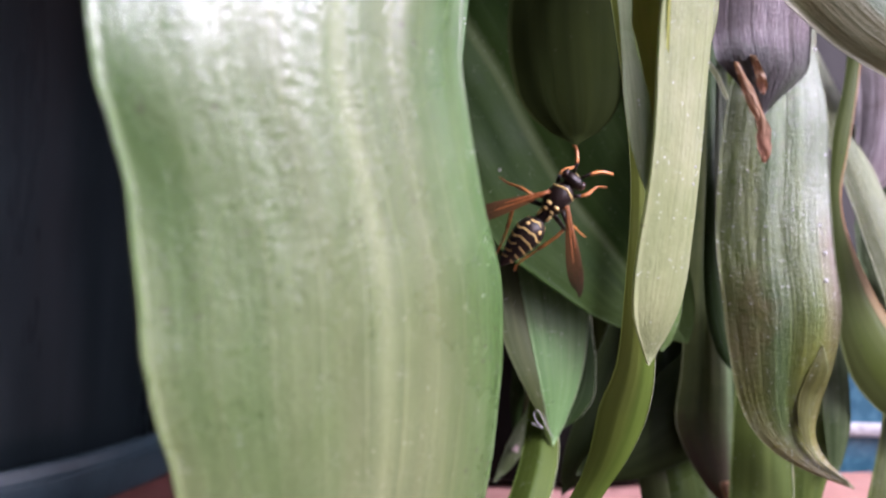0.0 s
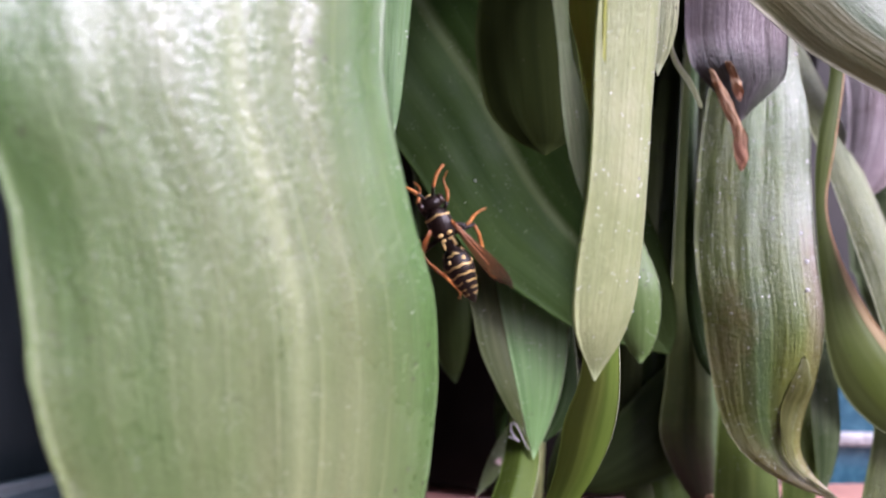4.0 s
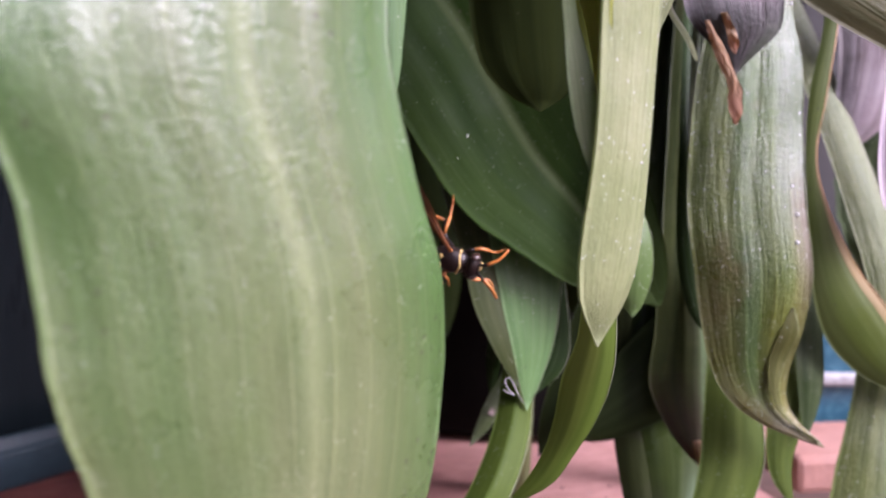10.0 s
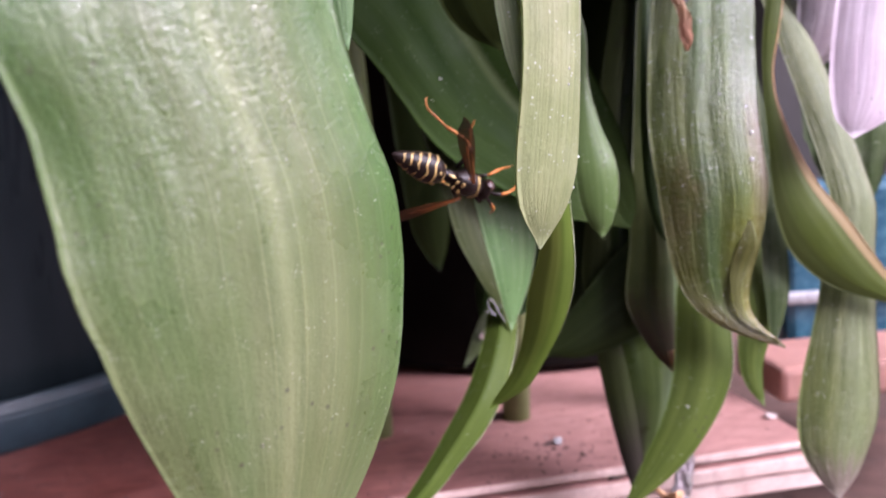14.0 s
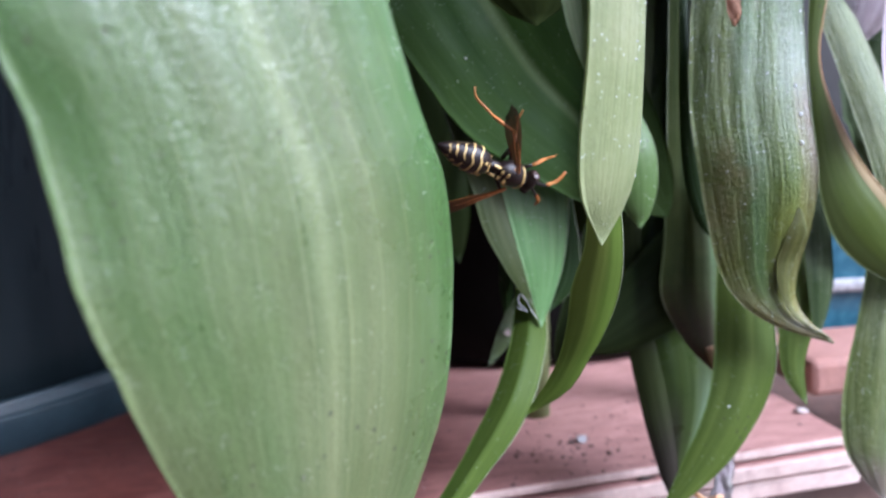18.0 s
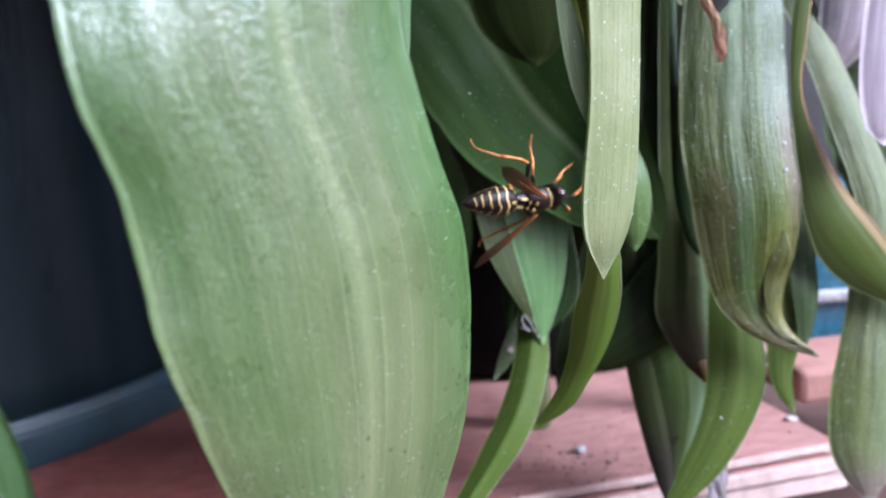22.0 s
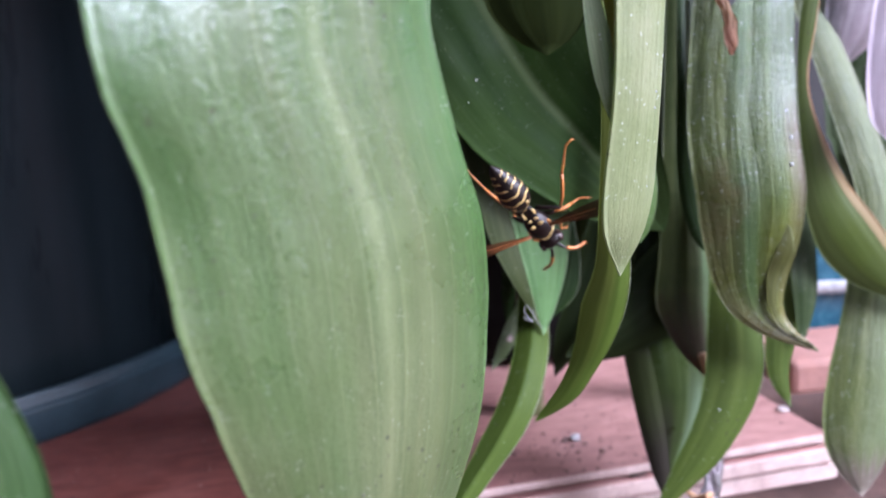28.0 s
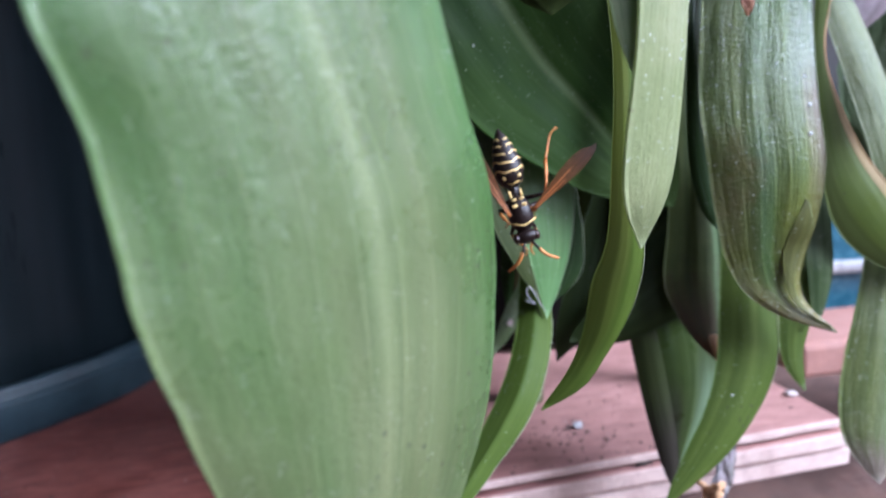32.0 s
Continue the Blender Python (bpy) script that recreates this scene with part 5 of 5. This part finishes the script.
    for s in (-1, 1):
        q = radians(42)
        way = Vector((s * math.sin(q), -math.cos(q), 0.1)).normalized()
        out = Vector((way.y, -way.x, 0)) * s
        foot = Vector((s * 1.5, 3.1, 1.3)) * mm
        verts, faces = [], []
        for i in range(19):
            u = i / 18
            w = (0.3 + 0.95 * math.sin(min(u / 0.72, 1) * math.pi / 2) ** 1.6) * mm * (1 if u < 0.72 else math.sqrt(max(0.02, 1 - ((u - 0.72) / 0.28) ** 2)))
            c = way * (11.8 * mm * u) + Vector((0, 0, -0.8 * mm * u * u))
            for v, lift in ((-1, 0), (-0.55, 0.14), (-0.1, 0.05), (0.4, 0.14), (1, 0.06)):
                verts.append(c + out * w * v * 0.85 - way * (0.5 * mm * v * u) + Vector((0, 0, lift * mm)))
            if i:
                faces += [((i - 1) * 5 + j, (i - 1) * 5 + j + 1, i * 5 + j + 1, i * 5 + j) for j in range(4)]
        me = bpy.data.meshes.new("wing")
        me.from_pydata(verts, [], faces)
        blade = part("wing", smooth(me), WING, ob, "amber folded wing with a smoky end")
        blade.matrix_basis = Matrix.Translation(foot)
        for side in (-0.6, 0.1):
            part("wing_vein", tube([way * (10.2 * mm * u) + out * (side * (0.3 + 0.7 * u) * mm) + Vector((0, 0, (0.14 - 0.8 * u * u) * mm)) for u in np.linspace(0, 1, 12)], 0.11 * mm, 6, 0.4), AMBER, blade)
        wings.append((blade, foot, s))
    legs = []
    for s in (-1, 1):
        for hip, knee, ankle, toe in (((0.9, 4.3, -1.1), (2.0, 5.5, -0.5), (2.7, 7.0, -1.5), (3.5, 8.7, -2.2)), ((1.1, 2.6, -1.3), (3.2, 2.5, -0.1), (5.1, 3.4, -1.4), (7.4, 4.2, -2.3)), ((1.0, 1.2, -1.2), (4.2, 0.7, 0.1), (4.2, -3.8, -0.9), (5.4, -8.4, -2.1))):
            at = Vector((s * hip[0], hip[1], hip[2])) * mm
            q = [(Vector((s * p[0], p[1], p[2])) * mm) - at for p in (hip, knee, ankle, toe)]
            limb = part("leg", tube([q[0], q[0].lerp(q[1], 0.3) + Vector((0, 0, 0.12 * mm)), q[0].lerp(q[1], 0.7) + Vector((0, 0, 0.1 * mm)), q[1]], 0.37 * mm, 8, 0.62), SHELL, ob, "black thigh with orange shin")
            limb.matrix_basis = Matrix.Translation(at)
            side = Vector((s * 0.16, 0.1, 0.1)) * mm
            part("shin", tube([q[1] * 0.97, q[1].lerp(q[2], 0.35) + side, q[1].lerp(q[2], 0.75) + side * 0.7, q[2]], 0.2 * mm, 8, 1.25), ORANGE, limb)
            line = spline([q[2], q[2].lerp(q[3], 0.35) - side, q[2].lerp(q[3], 0.75) - side * 2, q[3] + side], 8)
            part("foot", tube(line, 0.17 * mm, 8, 0.6), ORANGE, limb)
            part("claw", tube([q[3] + side, q[3] + side * 3 + Vector((0, 0, -0.2 * mm))], 0.09 * mm, 6, 0.4), ORANGE, limb)
            legs.append((limb, at, s))
    return ob, legs, wings


insect, insect_legs, insect_wings = wasp()


def motions():
    walk(insect, [
        (0, pose(0.0139, 0.1045, 0.0707, 96.4, 39.8, 0.1)),
        (0.5, pose(0.0143, 0.1048, 0.0703, 99.7, 48.3, 0.1)),
        (1, pose(0.0139, 0.1071, 0.0676, 101.9, 67.1, -1)),
        (1.5, pose(0.0148, 0.108, 0.0681, 99.1, 66.7, -1.4)),
        (2, pose(0.0151, 0.1061, 0.069, 100.2, 66.8, 0.1)),
        (2.5, pose(0.007, 0.1106, 0.0658, 101.8, 51.7, -1.6)),
        (3, pose(0.0045, 0.1062, 0.0669, 102.1, -30, 0.2)),
        (3.5, pose(0.0049, 0.105, 0.0678, 104, -27.8, 0.5)),
        (5.5, pose(0.0052, 0.1075, 0.0702, 98.6, 0.4, 2.3)),
        (6, pose(0.0064, 0.1082, 0.071, 93, 8.7, 2.3)),
        (6.5, pose(0.0062, 0.1087, 0.0711, 97.1, 9.7, 1.9)),
        (7, pose(0.0071, 0.1083, 0.0711, 92.4, 24.4, 1.5)),
        (7.5, pose(0.008, 0.1004, 0.0716, 100.2, 32.1, 0.9)),
        (8, pose(0.008, 0.1014, 0.0714, 98.1, 37.3, 0)),
        (8.5, pose(0.0092, 0.1072, 0.0717, 86.7, 36.7, -0.1)),
        (9, pose(0.0103, 0.1074, 0.0726, 90.2, 44.7, -1.7)),
        (9.5, pose(0.0093, 0.1078, 0.0727, 96.3, 43, -2.7)),
        (10, pose(0.0029, 0.1059, 0.0616, -126, 68.5, 127.4)),
        (10.5, pose(0.0057, 0.104, 0.0636, -146.7, 61.8, 105.2)),
        (11, pose(0.0071, 0.1036, 0.0647, -155.5, 49.1, 94.7)),
        (11.5, pose(0.0066, 0.1014, 0.0644, -148.6, 48.5, 100)),
        (12, pose(0.0069, 0.101, 0.065, -154.7, 49, 95.9)),
        (12.5, pose(0.0061, 0.0968, 0.0653, -159.1, 39.4, 136.1)),
        (13, pose(0.0076, 0.0944, 0.0644, -160.8, 40.5, 133.9)),
        (13.5, pose(0.0079, 0.0966, 0.0643, -149.4, 36.8, 140.7)),
        (14, pose(0.0089, 0.0968, 0.0632, -149.7, 36.9, 140.8)),
        (14.5, pose(0.0093, 0.0993, 0.064, -149.4, 37.1, 141)),
        (16.5, pose(0.0099, 0.1016, 0.0641, -150.5, 37.8, 139.7)),
        (17, pose(0.0104, 0.1023, 0.0625, -149.2, 37.5, 140.6)),
        (17.5, pose(0.01, 0.1031, 0.0621, -146.8, 36.6, 142.5)),
        (18, pose(0.0109, 0.1051, 0.0623, -147.9, 38.6, 139.4)),
        (19, pose(0.0127, 0.1019, 0.0627, -151.3, 42.9, 130.2)),
        (20, pose(0.0129, 0.0957, 0.0637, -156, 39.9, 136.6)),
        (21, pose(0.0135, 0.0987, 0.0629, -174.7, 48.1, 117.6)),
        (22, pose(0.0134, 0.0981, 0.062, -174.6, 45.8, 123)),
        (22.5, pose(0.0132, 0.0982, 0.0611, -173.3, 46.1, 122.5)),
        (23, pose(0.0124, 0.0998, 0.0603, -170.5, 44.5, 126.7)),
        (23.5, pose(0.0127, 0.1, 0.0598, -161.2, 41.9, 133.1)),
        (24, pose(0.0122, 0.0987, 0.0593, -151.7, 38.9, 138.7)),
        (24.5, pose(0.0124, 0.1005, 0.0591, -144.9, 36.3, 143.1)),
        (25, pose(0.0129, 0.1032, 0.0587, -139.3, 33.4, 146.8)),
        (25.5, pose(0.0129, 0.1034, 0.0594, -128.3, 31, 156.9)),
        (27.5, pose(0.0128, 0.0981, 0.0591, -119, 27.5, 166.9)),
        (28, pose(0.0134, 0.0988, 0.0592, -119.1, 31.3, 168.1)),
        (28.5, pose(0.0127, 0.0989, 0.0595, -115.3, 30.7, 173.5)),
        (29, pose(0.0121, 0.1, 0.0583, -108.9, 26.6, 178.4)),
        (29.5, pose(0.0127, 0.1011, 0.0584, -109.9, 26.7, 180)),
        (30, pose(0.0129, 0.1023, 0.0586, -102.8, 24.8, -178.7)),
        (30.5, pose(0.0126, 0.1039, 0.0581, -96.7, 20.6, -178)),
        (31, pose(0.012, 0.1055, 0.0584, -95.7, 17.5, -177.3)),
        (31.5, pose(0.012, 0.1055, 0.0584, -93.5, 13, -178.4)),
        (32, pose(0.0122, 0.1062, 0.0575, -79.6, 10, -179)),
    ])
    # swing forwards and tuck under the body, in degrees; each side front, middle, hind
    gait = [
        [(0, 15, 40), (9.5, 15, 40), (10.5, 0, 10), (27, 0, 15), (29, -10, 80), (32, -10, 85)],
        [(0, -37, -4), (1, -25, 40), (3, -10, 10), (9.5, -25, 5), (11, -35, 20), (18, -35, 20), (20, -31, -4), (21, -28, 36), (22, -25, 32), (23, -19, 20), (24, -4, 12), (25, -19, 16), (27.5, 2, -8), (28, 2, -12), (29, -10, 50), (32, -10, 70)],
        [(0, -10, 40), (9.5, -10, 40), (11, 10, 44), (19, 20, 44), (20, 11, 48), (21, 29, 32), (22, 20, 56), (23, 29, 52), (24, 47, 52), (25, 41, 40), (25.5, 44, 16), (27.5, 23, -16), (28, 38, 0), (29, 38, 0), (30, 35, 0), (31, 26, -4), (32, 14, -16)],
        [(0, -7, 8), (9.5, 0, 8), (10.5, 5, 20), (27, 0, 20), (29, 0, 75), (32, 0, 80)],
        [(0, -31, 28), (9.5, -25, 30), (11, -10, 45), (22, -25, 65), (32, -25, 85)],
        [(0, 2, 60), (2, 5, 55), (5.5, 5, 30), (9.5, 5, 55), (10.5, 55, 0), (22, 55, 0), (25, 40, 40), (28, 25, 90), (32, 25, 100)],
    ]
    for k, ((limb, at, s), rows) in enumerate(zip(insect_legs, gait)):
        when, swing, tuck = zip(*rows)
        walk(limb, [(t / 2, pose(at.x, at.y, at.z, 0, s * np.interp(t / 2, when, tuck), s * (np.interp(t / 2, when, swing) + 4 * math.sin(2.1 * k + 1.7 * t) * (1 if t < 44 else 0.5)))) for t in range(0, 65)])

    left = [(0, -10), (1, -14), (2, -22), (3.5, 0), (5.5, 18), (9, 5), (12, 5), (19, 6), (21, -22), (22, -10), (23, 15, 5), (24, 40, 20), (25, 55, 40), (25.5, 52, 40), (28, 55, 45), (29, 44, 15), (30, 36), (31, 24), (32, 16)]
    right = [(0, 5), (1, 24), (2, 17), (2.5, 5), (3, -38), (3.5, -32), (5.5, -10), (9, -5), (12, 5), (19, 11), (21, 17), (23, 9), (24, 4), (25, 8), (27.5, 25), (28, 27), (29, 36), (30, -3), (31, -18), (32, -25)]
    for blade, at, s in insect_wings:
        walk(blade, [(t, pose(at.x, at.y, at.z, 0, -s * sum(lift), s * turn)) for t, turn, *lift in (left if s < 0 else right)])


motions()
